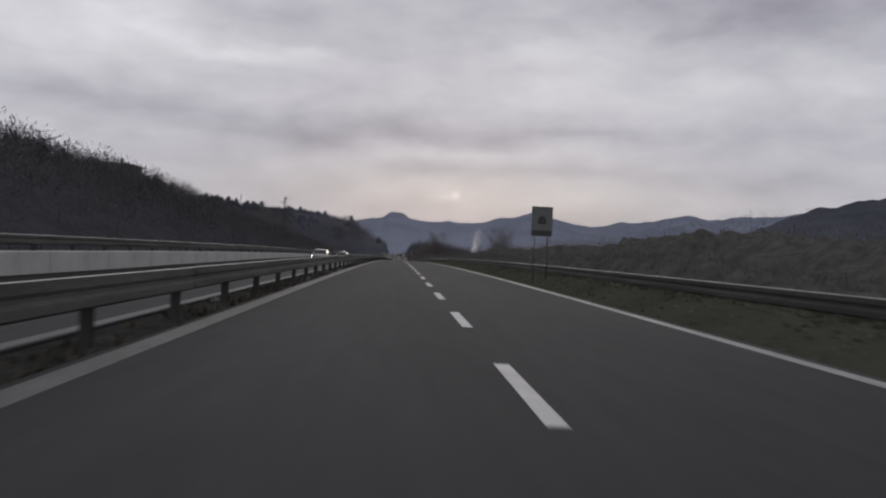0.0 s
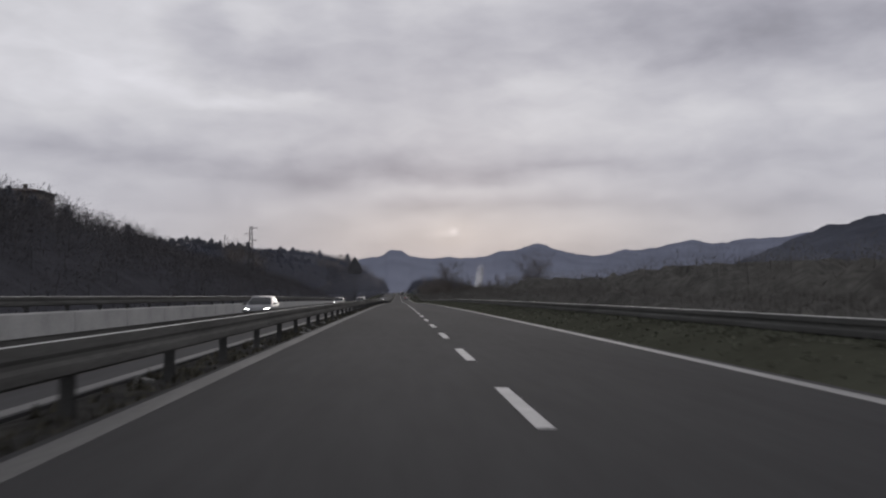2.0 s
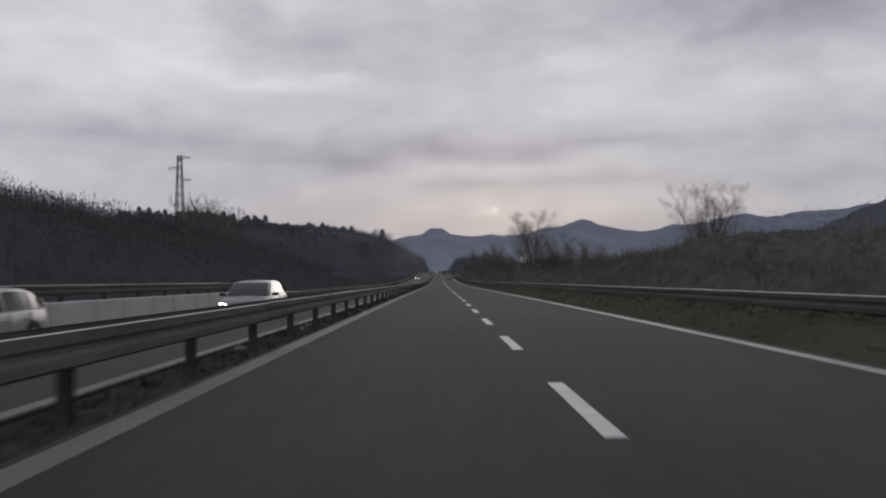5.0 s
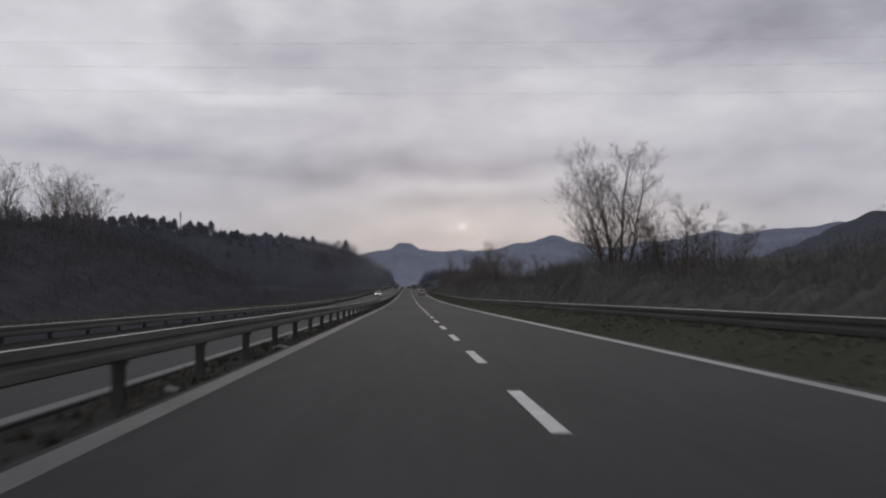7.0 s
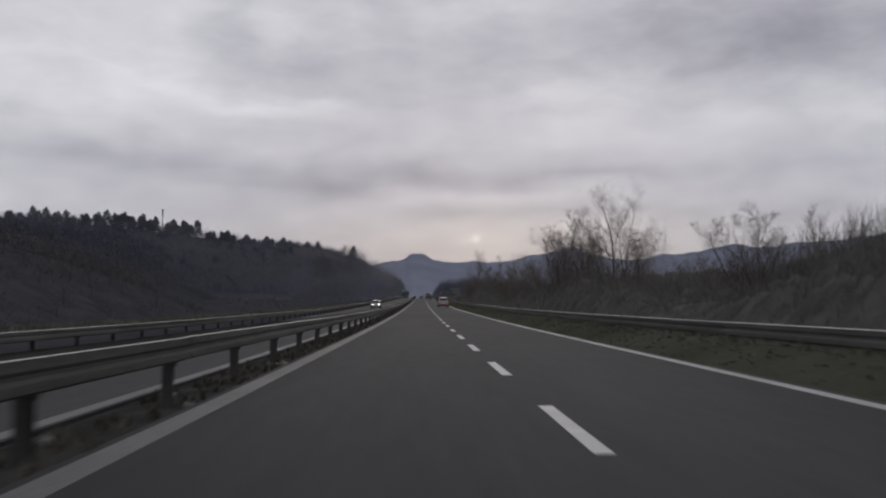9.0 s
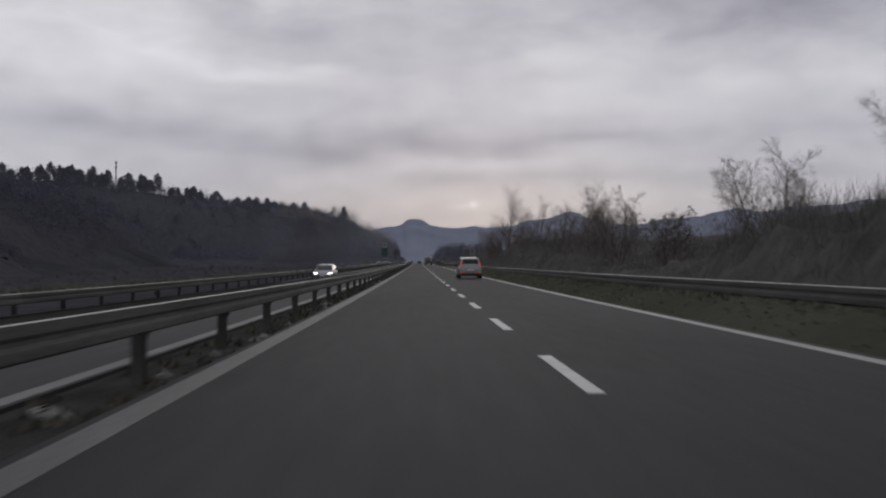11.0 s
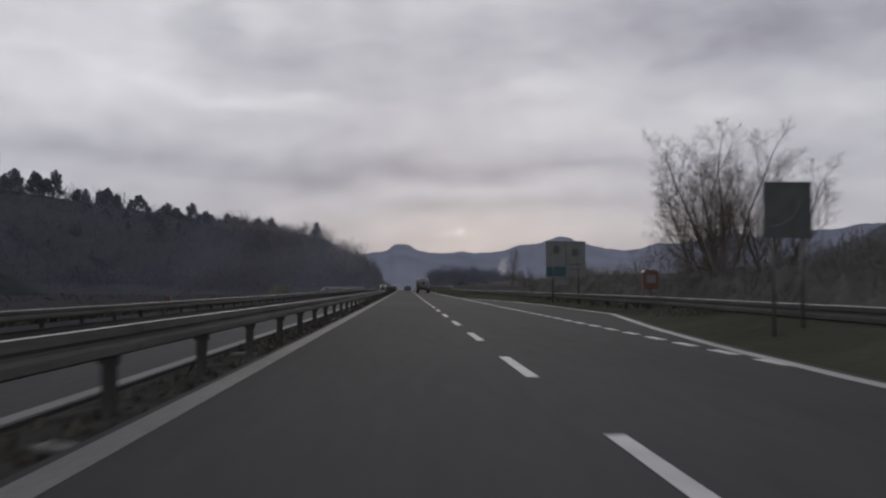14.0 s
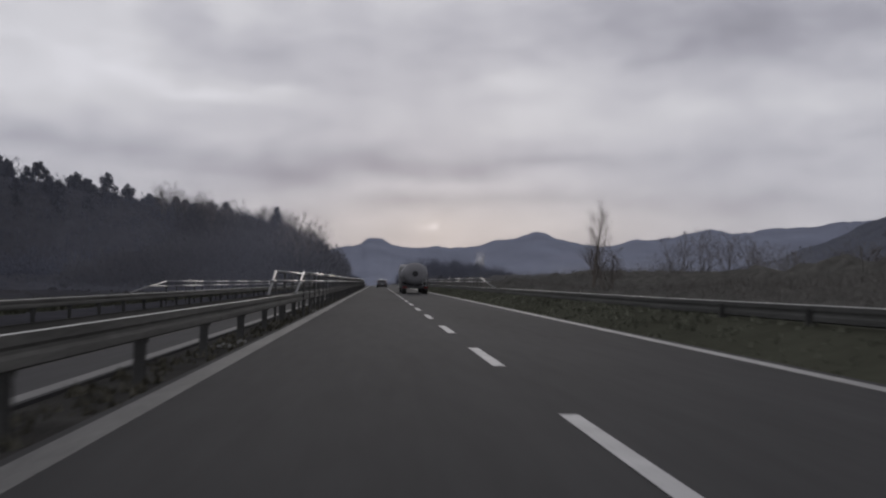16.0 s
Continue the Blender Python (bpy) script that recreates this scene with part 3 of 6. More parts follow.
def guardrail(label, xf, zf, y0, y1, step, beams, mat, post_x, post_h, both=False, tall=1.0, posts=True, lip=0.018, group="", deep=None):
    rail = thing("guardrail", (0, 0, 0), label, "guardrail", group)
    sides = [(1 if beams > 0 else -1, 0.0)]
    if both:
        sides.append((-sides[0][0], -0.30 * sides[0][0]))
    length = step * 4
    for side, shift in sides:
        src = beam_mesh(length, side, tall, lip).make("beam", [mat, STEEL_GLINT], rail)
        # only the lip of the front beam takes the painted highlight
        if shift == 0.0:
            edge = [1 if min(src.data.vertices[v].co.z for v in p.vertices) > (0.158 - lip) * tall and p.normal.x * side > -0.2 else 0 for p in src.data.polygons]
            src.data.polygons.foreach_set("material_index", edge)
        k, y = 0, y0
        while y < y1:
            o = src if k == 0 else src.copy()
            if k:
                scene.collection.objects.link(o)
            xa, xb = xf(y), xf(y + length)
            za, zb = road_z(y) + zf(y), road_z(y + length) + zf(y + length)
            wob = 0.003 * math.sin(k * 2.3)
            hang = 0.0 if deep is None else -0.158 * tall * deep(y)
            o.matrix_basis = pose(xa + shift, y, za + wob + hang, math.degrees(math.atan2(zb - za, length)), 0, -math.degrees(math.atan2(xb - xa, length))) @ Matrix.Diagonal((1, 1, deep(y) if deep else 1, 1))
            k, y = k + 1, y + length
    if posts:
        s = Shape()
        w = 0.055
        s.box(-w, w, -0.05, -0.042, -0.4, post_h)
        s.box(-w, w, 0.042, 0.05, -0.4, post_h)
        s.box(-0.005, 0.005, -0.042, 0.042, -0.4, post_h)
        s.box(-w * 1.6, w * 1.6, -0.045, 0.045, post_h - 0.34 * tall, post_h - 0.04)
        src = s.make("post", POST, rail)
        k, y = 0, y0
        rnd = random.Random(7)
        while y < y1:
            o = src if k == 0 else src.copy()
            if k:
                scene.collection.objects.link(o)
            o.matrix_basis = pose(xf(y) + post_x, y, road_z(y), rnd.uniform(-1.2, 1.2), rnd.uniform(-1.5, 1.5), rnd.uniform(-5, 5))
            k, y = k + 1, y + step
    return rail


MEDIAN_FIRST = 66.88 - 3.42 * 28
MEDIAN_TOP = lambda y: float(np.interp(y, [100, 200, 480, 500, 545, 600], [0.68, 0.695, 0.695, 0.735, 0.735, 0.695]))
guardrail("double-sided weathered steel crash barrier along the median", lambda y: -3.86, MEDIAN_TOP, MEDIAN_FIRST, 780, 3.42, 1, STEEL_DIRTY, -0.14, 0.66, both=True, tall=0.8, lip=0.007, deep=lambda y: float(np.interp(y, [150, 240], [1.25, 1.0])))
guardrail("grey steel crash barrier beyond the grass verge", rail_x, lambda y: 0.54, -30, 900, 3.4, -1, STEEL_GREY, 0.12, 0.62, lip=0.02)
guardrail("low steel crash barrier at the far edge of the road", lambda y: -12.55, lambda y: float(np.interp(y, [240, 450, 520, 700], [0.10, 0.09, 0.24, 0.26])), 241, 900, 3.42, 1, STEEL_DIRTY, -0.14, 0.30)
guardrail("steel crash barrier raised on a concrete parapet", lambda y: -12.5, lambda y: 0.83, -60, 238, 3.42, 1, STEEL_DIRTY, -0.14, 0.95)

# pale concrete parapet along the opposite carriageway
parapet = thing("parapet_wall", (0, 0, 0), "pale concrete parapet wall with dark stains", "wall")
s = Shape()
s.loft([[(-0.16, y, -0.4), (0.16, y, -0.4), (0.14, y, 0.70), (0.10, y, 0.745), (-0.12, y, 0.745), (-0.16, y, 0.70)] for y in (0.012, 5.97)])
src = s.make("panel", CONCRETE, parapet)
for k in range(50):
    o = src if k == 0 else src.copy()
    if k:
        scene.collection.objects.link(o)
    y = -60 + 6 * k
    if y > 236:
        break
    o.matrix_basis = pose(-12.66, y, road_z(y) - 0.27, math.degrees(math.atan2(road_z(y + 6) - road_z(y), 6)), 0, 0)


def bridge_rail(x, y0, y1, low, top, run, label):
    """Tubular parapet of a bridge: two bars on posts, with a slanting end."""
    t = thing("bridge_railing", (0, 0, 0), label, "railing", "bridge railings")
    for z in (top, top - 0.26):
        b = Shape()
        zz = lambda y: road_z(y) + z
        pts = [(x, y0 + run + (y1 - y0 - run) * k / 12) for k in range(13)]
        k0 = (top - z) / (top - low)
        b.tube((x, y0 + run * (0 if z == top else 0.35), road_z(y0) + low if z == top else road_z(y0) + z), (x, y0 + run, zz(y0 + run)), 0.034, 0.034, 8)
        for (xa, ya), (xb, yb) in zip(pts, pts[1:]):
            b.tube((xa, ya, zz(ya)), (xb, yb, zz(yb)), 0.034, 0.034, 8)
        b.make("bar", STEEL_PALE, t, "pale galvanised bar", smooth=True)
    p = Shape()
    p.box(-0.03, 0.03, -0.05, 0.05, low - 0.75, top)
    src_p = p.make("post", POST, t)
    k, y = 0, y0 + run
    while y < y1:
        o = src_p if k == 0 else src_p.copy()
        if k:
            scene.collection.objects.link(o)
        o.matrix_basis = pose(x, y, road_z(y), 0, 0, 0)
        k, y = k + 1, y + 2.4
    return t


STEEL_PALE = material("pale_galvanised_tube", (0.21, 0.21, 0.21), 0.4, 0.5, 0.2, 2.0)
bridge_rail(-3.78, 639.5, 760, 0.68, 1.30, 2.6, "galvanised tube railing above the median barrier")
bridge_rail(-4.28, 637.5, 760, 0.68, 1.30, 1.6, "galvanised tube railing above the median barrier")
bridge_rail(-12.75, 656, 780, 0.45, 0.98, 7.0, "galvanised tube railing at the far edge of the bridge")
bridge_rail(5.66, 668.5, 800, 0.64, 1.34, 8.0, "galvanised tube railing at the edge of the bridge")

# ---- median litter and weeds ----
RAG = material("pale_litter", (0.17, 0.17, 0.16), 0.8, 0, 0.4, 6.0, per_object=0.3)
rnd = random.Random(21)
for k in range(150):
    y = rnd.uniform(-5, 650)
    x = rnd.uniform(-4.35, -3.72)
    s = Shape()
    n, r = 9, rnd.uniform(0.05, 0.15)
    rim = [(r * (1 + rnd.uniform(-0.5, 0.4)) * math.cos(a * 2 * math.pi / n) * 0.7, r * 1.6 * (1 + rnd.uniform(-0.4, 0.4)) * math.sin(a * 2 * math.pi / n), rnd.uniform(0.0, 0.03)) for a in range(n)]
    for a in range(n):
        s.face([rim[a], rim[(a + 1) % n], (0, 0, rnd.uniform(0.03, 0.09))])
    s.loft([[(p[0], p[1], p[2] - 0.05) for p in rim], rim], cap=False)
    o = s.make("litter", RAG)
    o.matrix_basis = pose(x, y, road_z(y) - 0.035, 0, 0, rnd.uniform(0, 360))
    tagged(o, "crumpled pale scrap of litter on the median earth", "litter", "litter along the median")

WEED = material("dry_weeds", (0.082, 0.078, 0.062), 0.95, 0, 0.5, 0.6, per_island=0.4, spec=0.0)
GRASS = material("verge_grass", (0.128, 0.132, 0.102), 0.95, 0, 0.4, 0.5, per_island=0.25, spec=0.0)


def blades(name, label, mat, rows, seed):
    """Tufts of grass or weeds: rows of (x0, x1, y0, y1, count, height)."""
    r = np.random.RandomState(seed)
    V, n0 = [], 0
    for x0, x1, y0, y1, count, h in rows:
        bx, by = r.uniform(x0, x1, count), r.uniform(y0, y1, count)
        for k in range(5):
            a = r.uniform(0, 6.28, count)
            hh = h * r.uniform(0.4, 1.1, count)
            px, py = bx + r.normal(0, 0.05, count), by + r.normal(0, 0.08, count)
            bz = np.interp(by, ROAD_Y, ROAD_Z) - 0.07 + np.where(bx > 3.9, berm(bx, by) - (0.9 + 0.42) * np.clip((bx - np.interp(by, RAIL_Y, RAIL_X) - 0.5) / 8, 0, 1), 0)
            w = 0.02 + 0.02 * r.rand(count)
            lx, ly = np.cos(a) * hh * 0.45, np.sin(a) * hh * 0.45
            V.append(np.stack([np.stack([px - w * np.sin(a), py + w * np.cos(a), bz], 1), np.stack([px + w * np.sin(a), py - w * np.cos(a), bz], 1),
                               np.stack([px + lx, py + ly, bz + hh], 1)], 1).reshape(-1, 3))
    V = np.concatenate(V)
    me = bpy.data.meshes.new(name)
    me.from_pydata(V.tolist(), [], [(i, i + 1, i + 2) for i in range(0, len(V), 3)])
    me.materials.append(mat)
    return tagged(new(name, me), label, "grass", kind="stuff")


blades("median_weeds", "dry weeds and dead leaves along the median", WEED, [(-4.4, -3.68, 0, 680, 5200, 0.13)], 3)
blades("verge_grass", "short dull green grass on the verge", GRASS, [(3.95, 5.5, 0, 545, 9000, 0.07), (7.0, 8.2, 562, 607, 1500, 0.09), (3.95, 5.5, 625, 720, 1500, 0.12), (5.0, 6.1, 0, 536, 12000, 0.09), (5.0, 6.1, 636, 720, 1800, 0.09), (5.9, 9.0, 0, 536, 7000, 0.4), (8.2, 11.0, 536, 636, 1600, 0.4), (5.9, 9.0, 636, 760, 1800, 0.4), (-13.6, -12.75, 240, 800, 14000, 0.5), (-16, -12.8, 240, 700, 5000, 0.35)], 4)

# ---- woods ----
FOREST = material("bare_woodland", (0.090, 0.087, 0.090), 1.0, 0, 0.3, 0.03, per_island=0.12, spec=0.0)
# needles paled and blued: the veil of haze is in their colour
EVERGREEN = material("hazed_evergreen", (0.120, 0.124, 0.142), 1.0, 0, 0.3, 0.1, per_island=0.2, spec=0.0)
TWIG = material("bare_twigs", (0.15, 0.135, 0.125), 1.0, 0, 0.4, 0.4, per_island=0.35, spec=0.0)
# infill sheet inside the woods, coloured dark to stand for shade between crowns
GAP_SHADE = material("gap_shade", (0.053, 0.053, 0.059), 1.0, 0, 0.3, 0.5, 0.3, 0.12, spec=0.0, stretch=(1, 1, 0.2))
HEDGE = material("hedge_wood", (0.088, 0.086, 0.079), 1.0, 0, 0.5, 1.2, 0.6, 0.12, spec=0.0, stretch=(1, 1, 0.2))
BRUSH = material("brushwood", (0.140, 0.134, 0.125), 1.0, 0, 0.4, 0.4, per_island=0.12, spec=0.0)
# woodland tone with bluish distance haze mixed in
HILLWOOD = material("hazed_hillside_woodland", (0.085, 0.089, 0.112), 1.0, 0, 0.4, 0.10, per_island=0.12, spec=0.0)
BARK = material("grey_bark", (0.13, 0.115, 0.10), 0.95, 0, 0.4, 3.0, 0.6, 0.03, spec=0.1, stretch=(1, 1, 0.3))


def flakes(centres, spans, size, count, r, slim=0.5, lift=0.0):
    """Ragged four-cornered flakes of twigs and leaves scattered in ellipsoids round the centres."""
    n = len(centres)
    u = r.normal(size=(n, count, 3))
    u /= np.linalg.norm(u, axis=2, keepdims=True)
    u *= (r.rand(n, count, 1) ** 0.45)
    c = centres[:, None, :] + u * spans[:, None, :]
    c = c.reshape(-1, 3)
    m = len(c)
    a = r.normal(size=(m, 3))
    a[:, 2] = a[:, 2] * 0.8 + lift
    a /= np.linalg.norm(a, axis=1, keepdims=True)
    b = np.cross(a, r.normal(size=(m, 3)))
    b /= np.linalg.norm(b, axis=1, keepdims=True)
    s = size * r.uniform(0.5, 1.3, (m, 1))
    a, b = a * s, b * s * slim
    q = np.stack([c - a * r.uniform(0.6, 1.2, (m, 1)), c + b * r.uniform(0.3, 1, (m, 1)), c + a * r.uniform(0.6, 1.2, (m, 1)), c - b * r.uniform(0.3, 1, (m, 1))], 1)
    return q.reshape(-1, 3)


def flake_mesh(name, V, mat, label, category="trees"):
    me = bpy.data.meshes.new(name)
    k = len(V)
    me.vertices.add(k)
    me.vertices.foreach_set("co", np.asarray(V, dtype=np.float32).ravel())
    me.loops.add(k)
    me.loops.foreach_set("vertex_index", np.arange(k, dtype=np.int32))
    me.polygons.add(k // 4)
    me.polygons.foreach_set("loop_start", np.arange(0, k, 4, dtype=np.int32))
    me.update(calc_edges=True)
    me.materials.append(mat)
    ob = new(name, me)
    return tagged(ob, label, category, kind="stuff")


def lands(x, y):
    """land() of the left-hand side and the plain, for arrays."""
    z = np.interp(y, ROAD_Y, ROAD_Z)
    u = np.maximum(-x - np.interp(y, FOOT_Y, FOOT_X), 0)
    rise = np.interp(y, HILL_Y, HILL_A) * (1 - np.exp(-u / np.interp(y, FOOT_Y, FOOT_L)))
    left = z - 0.5 - np.clip((-12.2 - x) / 12.8, 0, 1) * 0.95 + rise
    return np.where(x < 0, left, z - 0.05 - 0.9 * np.clip((x - 6.2) / 8, 0, 1))


def crowns(x, y, cell, seed):
    """0 to 1: how far up its tree's crown a spot lies; one tree to a cell, off its centre."""
    ix, iy = np.floor(x / cell), np.floor(y / cell)
    best = np.zeros_like(x)
    for a in (-1, 0, 1):
        for b in (-1, 0, 1):
            cx, cy = ix + a, iy + b
            h1 = np.modf(np.abs(np.sin(cx * 127.1 + cy * 311.7 + seed) * 43758.5453))[0]
            h2 = np.modf(np.abs(np.sin(cx * 269.5 + cy * 183.3 + seed) * 24634.6345))[0]
            h3 = np.modf(np.abs(np.sin(cx * 419.2 + cy * 371.9 + seed) * 33758.1234))[0]
            d2 = (x / cell - cx - h1) ** 2 + (y / cell - cy - h2) ** 2
            best = np.maximum(best, (0.6 + 0.4 * h3) * np.sqrt(np.maximum(1 - d2 * (1.5 + 1.0 * h2), 0)))
    return best


def woods(name, label, mat, xr, yr, step, cell, tall, count, width, reach, seed, category="trees", floor=0.42, lean=0.3, low=0.12, under=None, rough=0.0):
    """A stand seen from outside: crown against crown, bristling with fine upright twigs."""
    r = np.random.RandomState(seed)
    gx, gy = np.arange(xr[0], xr[1] + step, step), np.arange(yr[0], yr[1] + step, step)
    X, Y = np.meshgrid(gx, gy)
    X, Y = X + r.uniform(-0.3, 0.3, X.shape) * step, Y + r.uniform(-0.3, 0.3, X.shape) * step
    top = lambda x, y: lands(x, y) + tall(x, y) * (low + (1.1 - low) * crowns(x, y, cell, seed))
    Z = lands(X, Y) + (top(X, Y) - lands(X, Y)) * floor + r.uniform(-rough, rough, X.shape) * np.clip(tall(X, Y), 0, 1)
    nx = len(gx)
    n = np.arange((len(gy) - 1) * (nx - 1))
    q = (n // (nx - 1)) * nx + n % (nx - 1)
    quads = np.stack([q, q + 1, q + nx + 1, q + nx], 1)
    tx, ty = r.uniform(*xr, count), r.uniform(*yr, count)
    ht = tall(tx, ty)
    keep = (ht > 0.15) & (r.rand(count) < 0.3 + 0.2 * ht)
    tx, ty, ht = tx[keep], ty[keep], ht[keep]
    m = len(tx)
    tip = (top(tx, ty) - lands(tx, ty)) * r.uniform(0.35 + 0.4 * (floor > 0.6), 1.12, m)
    s = (0.5 * tip * reach * r.uniform(0.6, 1.2, m))[:, None]
    c = np.stack([tx, ty, lands(tx, ty) + tip - s[:, 0]], 1)
    d = r.normal(size=(m, 3)) * (lean, lean, lean * 0.6) + (0, 0, 1.0)
    d /= np.linalg.norm(d, axis=1, keepdims=True)
    e = np.cross(d, r.normal(size=(m, 3)))
    e /= np.linalg.norm(e, axis=1, keepdims=True)
    w = width * r.uniform(0.5, 1.4, (m, 1))
    bend = r.normal(0, 0.12, (m, 3)) * s
    tw = np.stack([c - d * s, c + e * w + bend, c + d * s, c - e * w + bend], 1).reshape(-1, 3)
    V = np.concatenate([np.stack([X, Y, Z], 2).reshape(-1, 3), tw])
    loops = np.concatenate([quads.ravel(), np.arange(len(tw)) + X.size])
    me = bpy.data.meshes.new(name)
    me.vertices.add(len(V))
    me.vertices.foreach_set("co", V.astype(np.float32).ravel())
    me.loops.add(len(loops))
    me.loops.foreach_set("vertex_index", loops.astype(np.int32))
    me.polygons.add(len(loops) // 4)
    me.polygons.foreach_set("loop_start", np.arange(0, len(loops), 4, dtype=np.int32))
    me.polygons.foreach_set("use_smooth", np.arange(len(loops) // 4) < len(quads))
    me.update(calc_edges=True)
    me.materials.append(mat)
    me.materials.append(under or GAP_SHADE)
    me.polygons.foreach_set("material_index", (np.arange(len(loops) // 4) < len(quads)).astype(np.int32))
    return tagged(new(name, me), label, category, kind="stuff")


def hill_trees(x, y):
    """Height of the growth on the left: scrub by the road, a field, then woods up the slope."""
    foot = np.interp(y, FOOT_Y, FOOT_X)
    g = np.interp(-x, [13.4, 15, 24, 34, 60], [0.1, 0.6, 2.4, 5.2, 7.5])
    beyond = -x - foot
    g = np.where(foot > 30, np.where(beyond < 0, np.minimum(g, 0.9), np.clip(1.0 + beyond * 0.4, 0, 6.5)), g)
    near = np.clip((y - 790) / 20, 0, 1) * np.interp(-x, [14.2, 15.6, 40, 60], [0, 12.5, 14.5, 8]) * np.interp(y, [1010, 1100], [1, 0.55])
    g = np.maximum(np.where(y > 880, np.minimum(g, 6.5), g), near)
    # a clearing round the house on the hilltop
    d = np.hypot((x + 92) / 1.3, y - 296)
    g = g * np.interp(y, [60, 120, 230, 280, 345, 480, 560], [0.98, 1.0, 1.1, 0.78, 0.8, 0.8, 1.0])
    return g * np.clip((d - 10) / 9, 0.3, 1)


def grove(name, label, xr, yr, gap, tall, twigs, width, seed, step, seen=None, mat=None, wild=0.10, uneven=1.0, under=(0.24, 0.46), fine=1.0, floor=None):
    """Woods tree by tree: on every stem a round crown of twigs that spread up and outwards, over a dark sheet that
    stands for shade in the gaps.
    """
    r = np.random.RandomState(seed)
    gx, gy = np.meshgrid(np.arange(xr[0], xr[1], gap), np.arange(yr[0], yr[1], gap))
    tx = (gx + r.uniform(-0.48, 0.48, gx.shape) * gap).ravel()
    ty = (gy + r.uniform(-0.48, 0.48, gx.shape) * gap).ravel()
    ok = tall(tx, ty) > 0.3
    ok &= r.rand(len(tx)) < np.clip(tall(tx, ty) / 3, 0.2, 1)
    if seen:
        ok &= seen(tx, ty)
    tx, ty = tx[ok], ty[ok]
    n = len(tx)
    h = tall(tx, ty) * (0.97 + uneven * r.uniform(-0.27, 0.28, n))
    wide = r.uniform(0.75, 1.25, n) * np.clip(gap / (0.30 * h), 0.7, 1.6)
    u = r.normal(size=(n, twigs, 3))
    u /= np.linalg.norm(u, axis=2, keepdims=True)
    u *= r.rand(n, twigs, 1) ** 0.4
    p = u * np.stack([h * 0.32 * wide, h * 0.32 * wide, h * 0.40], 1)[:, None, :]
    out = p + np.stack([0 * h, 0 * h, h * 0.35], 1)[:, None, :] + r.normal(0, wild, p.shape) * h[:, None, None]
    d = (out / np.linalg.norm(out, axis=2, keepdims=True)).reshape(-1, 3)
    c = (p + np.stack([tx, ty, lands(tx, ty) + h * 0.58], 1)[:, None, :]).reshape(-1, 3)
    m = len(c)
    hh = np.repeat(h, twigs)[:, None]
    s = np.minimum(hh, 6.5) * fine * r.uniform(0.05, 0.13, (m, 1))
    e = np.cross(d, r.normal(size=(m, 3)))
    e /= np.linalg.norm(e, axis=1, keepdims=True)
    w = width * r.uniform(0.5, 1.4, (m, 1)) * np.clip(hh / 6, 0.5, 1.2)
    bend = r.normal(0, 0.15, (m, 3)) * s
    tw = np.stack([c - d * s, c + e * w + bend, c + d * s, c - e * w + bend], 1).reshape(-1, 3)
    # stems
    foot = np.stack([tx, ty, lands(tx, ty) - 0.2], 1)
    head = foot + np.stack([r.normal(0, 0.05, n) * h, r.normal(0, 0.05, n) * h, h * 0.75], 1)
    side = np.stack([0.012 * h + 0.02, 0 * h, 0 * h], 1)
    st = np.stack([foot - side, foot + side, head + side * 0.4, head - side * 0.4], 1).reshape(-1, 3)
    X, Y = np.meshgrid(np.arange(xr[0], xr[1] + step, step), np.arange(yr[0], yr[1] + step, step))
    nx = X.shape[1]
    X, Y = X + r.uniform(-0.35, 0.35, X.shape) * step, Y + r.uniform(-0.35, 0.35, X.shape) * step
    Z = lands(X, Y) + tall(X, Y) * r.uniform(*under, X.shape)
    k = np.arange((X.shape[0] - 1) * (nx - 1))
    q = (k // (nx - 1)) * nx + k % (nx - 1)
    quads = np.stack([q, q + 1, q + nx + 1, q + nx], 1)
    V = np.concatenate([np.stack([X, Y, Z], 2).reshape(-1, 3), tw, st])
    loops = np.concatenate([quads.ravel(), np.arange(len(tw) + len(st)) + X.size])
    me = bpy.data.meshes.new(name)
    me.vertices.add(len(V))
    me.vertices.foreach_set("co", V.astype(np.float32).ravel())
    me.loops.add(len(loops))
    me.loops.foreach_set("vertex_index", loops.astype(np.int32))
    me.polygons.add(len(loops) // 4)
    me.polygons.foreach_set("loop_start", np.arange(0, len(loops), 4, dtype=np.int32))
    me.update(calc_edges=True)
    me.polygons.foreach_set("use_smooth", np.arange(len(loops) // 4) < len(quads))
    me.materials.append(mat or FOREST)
    me.materials.append(floor or GAP_SHADE)
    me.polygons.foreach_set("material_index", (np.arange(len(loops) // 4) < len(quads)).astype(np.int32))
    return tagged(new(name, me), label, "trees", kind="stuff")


grove("foothill_trees", "bare winter scrub and trees at the foot of the hill", (-66, -13.4), (-20, 785), 4.2, hill_trees, 170, 0.032, 5, 1.6, wild=0.3, uneven=0.7, fine=0.7)
grove("roadside_woods", "dense bare woodland standing close to the road", (-66, -14), (788, 1010), 3.1, hill_trees, 190, 0.08, 8, 2.0)
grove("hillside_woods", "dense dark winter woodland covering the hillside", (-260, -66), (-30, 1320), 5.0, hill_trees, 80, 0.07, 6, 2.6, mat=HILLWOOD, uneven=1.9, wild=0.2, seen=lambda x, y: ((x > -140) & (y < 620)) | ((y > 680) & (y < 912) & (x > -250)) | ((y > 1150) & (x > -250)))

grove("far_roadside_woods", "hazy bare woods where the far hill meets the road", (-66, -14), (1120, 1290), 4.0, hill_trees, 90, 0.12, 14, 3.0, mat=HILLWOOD)

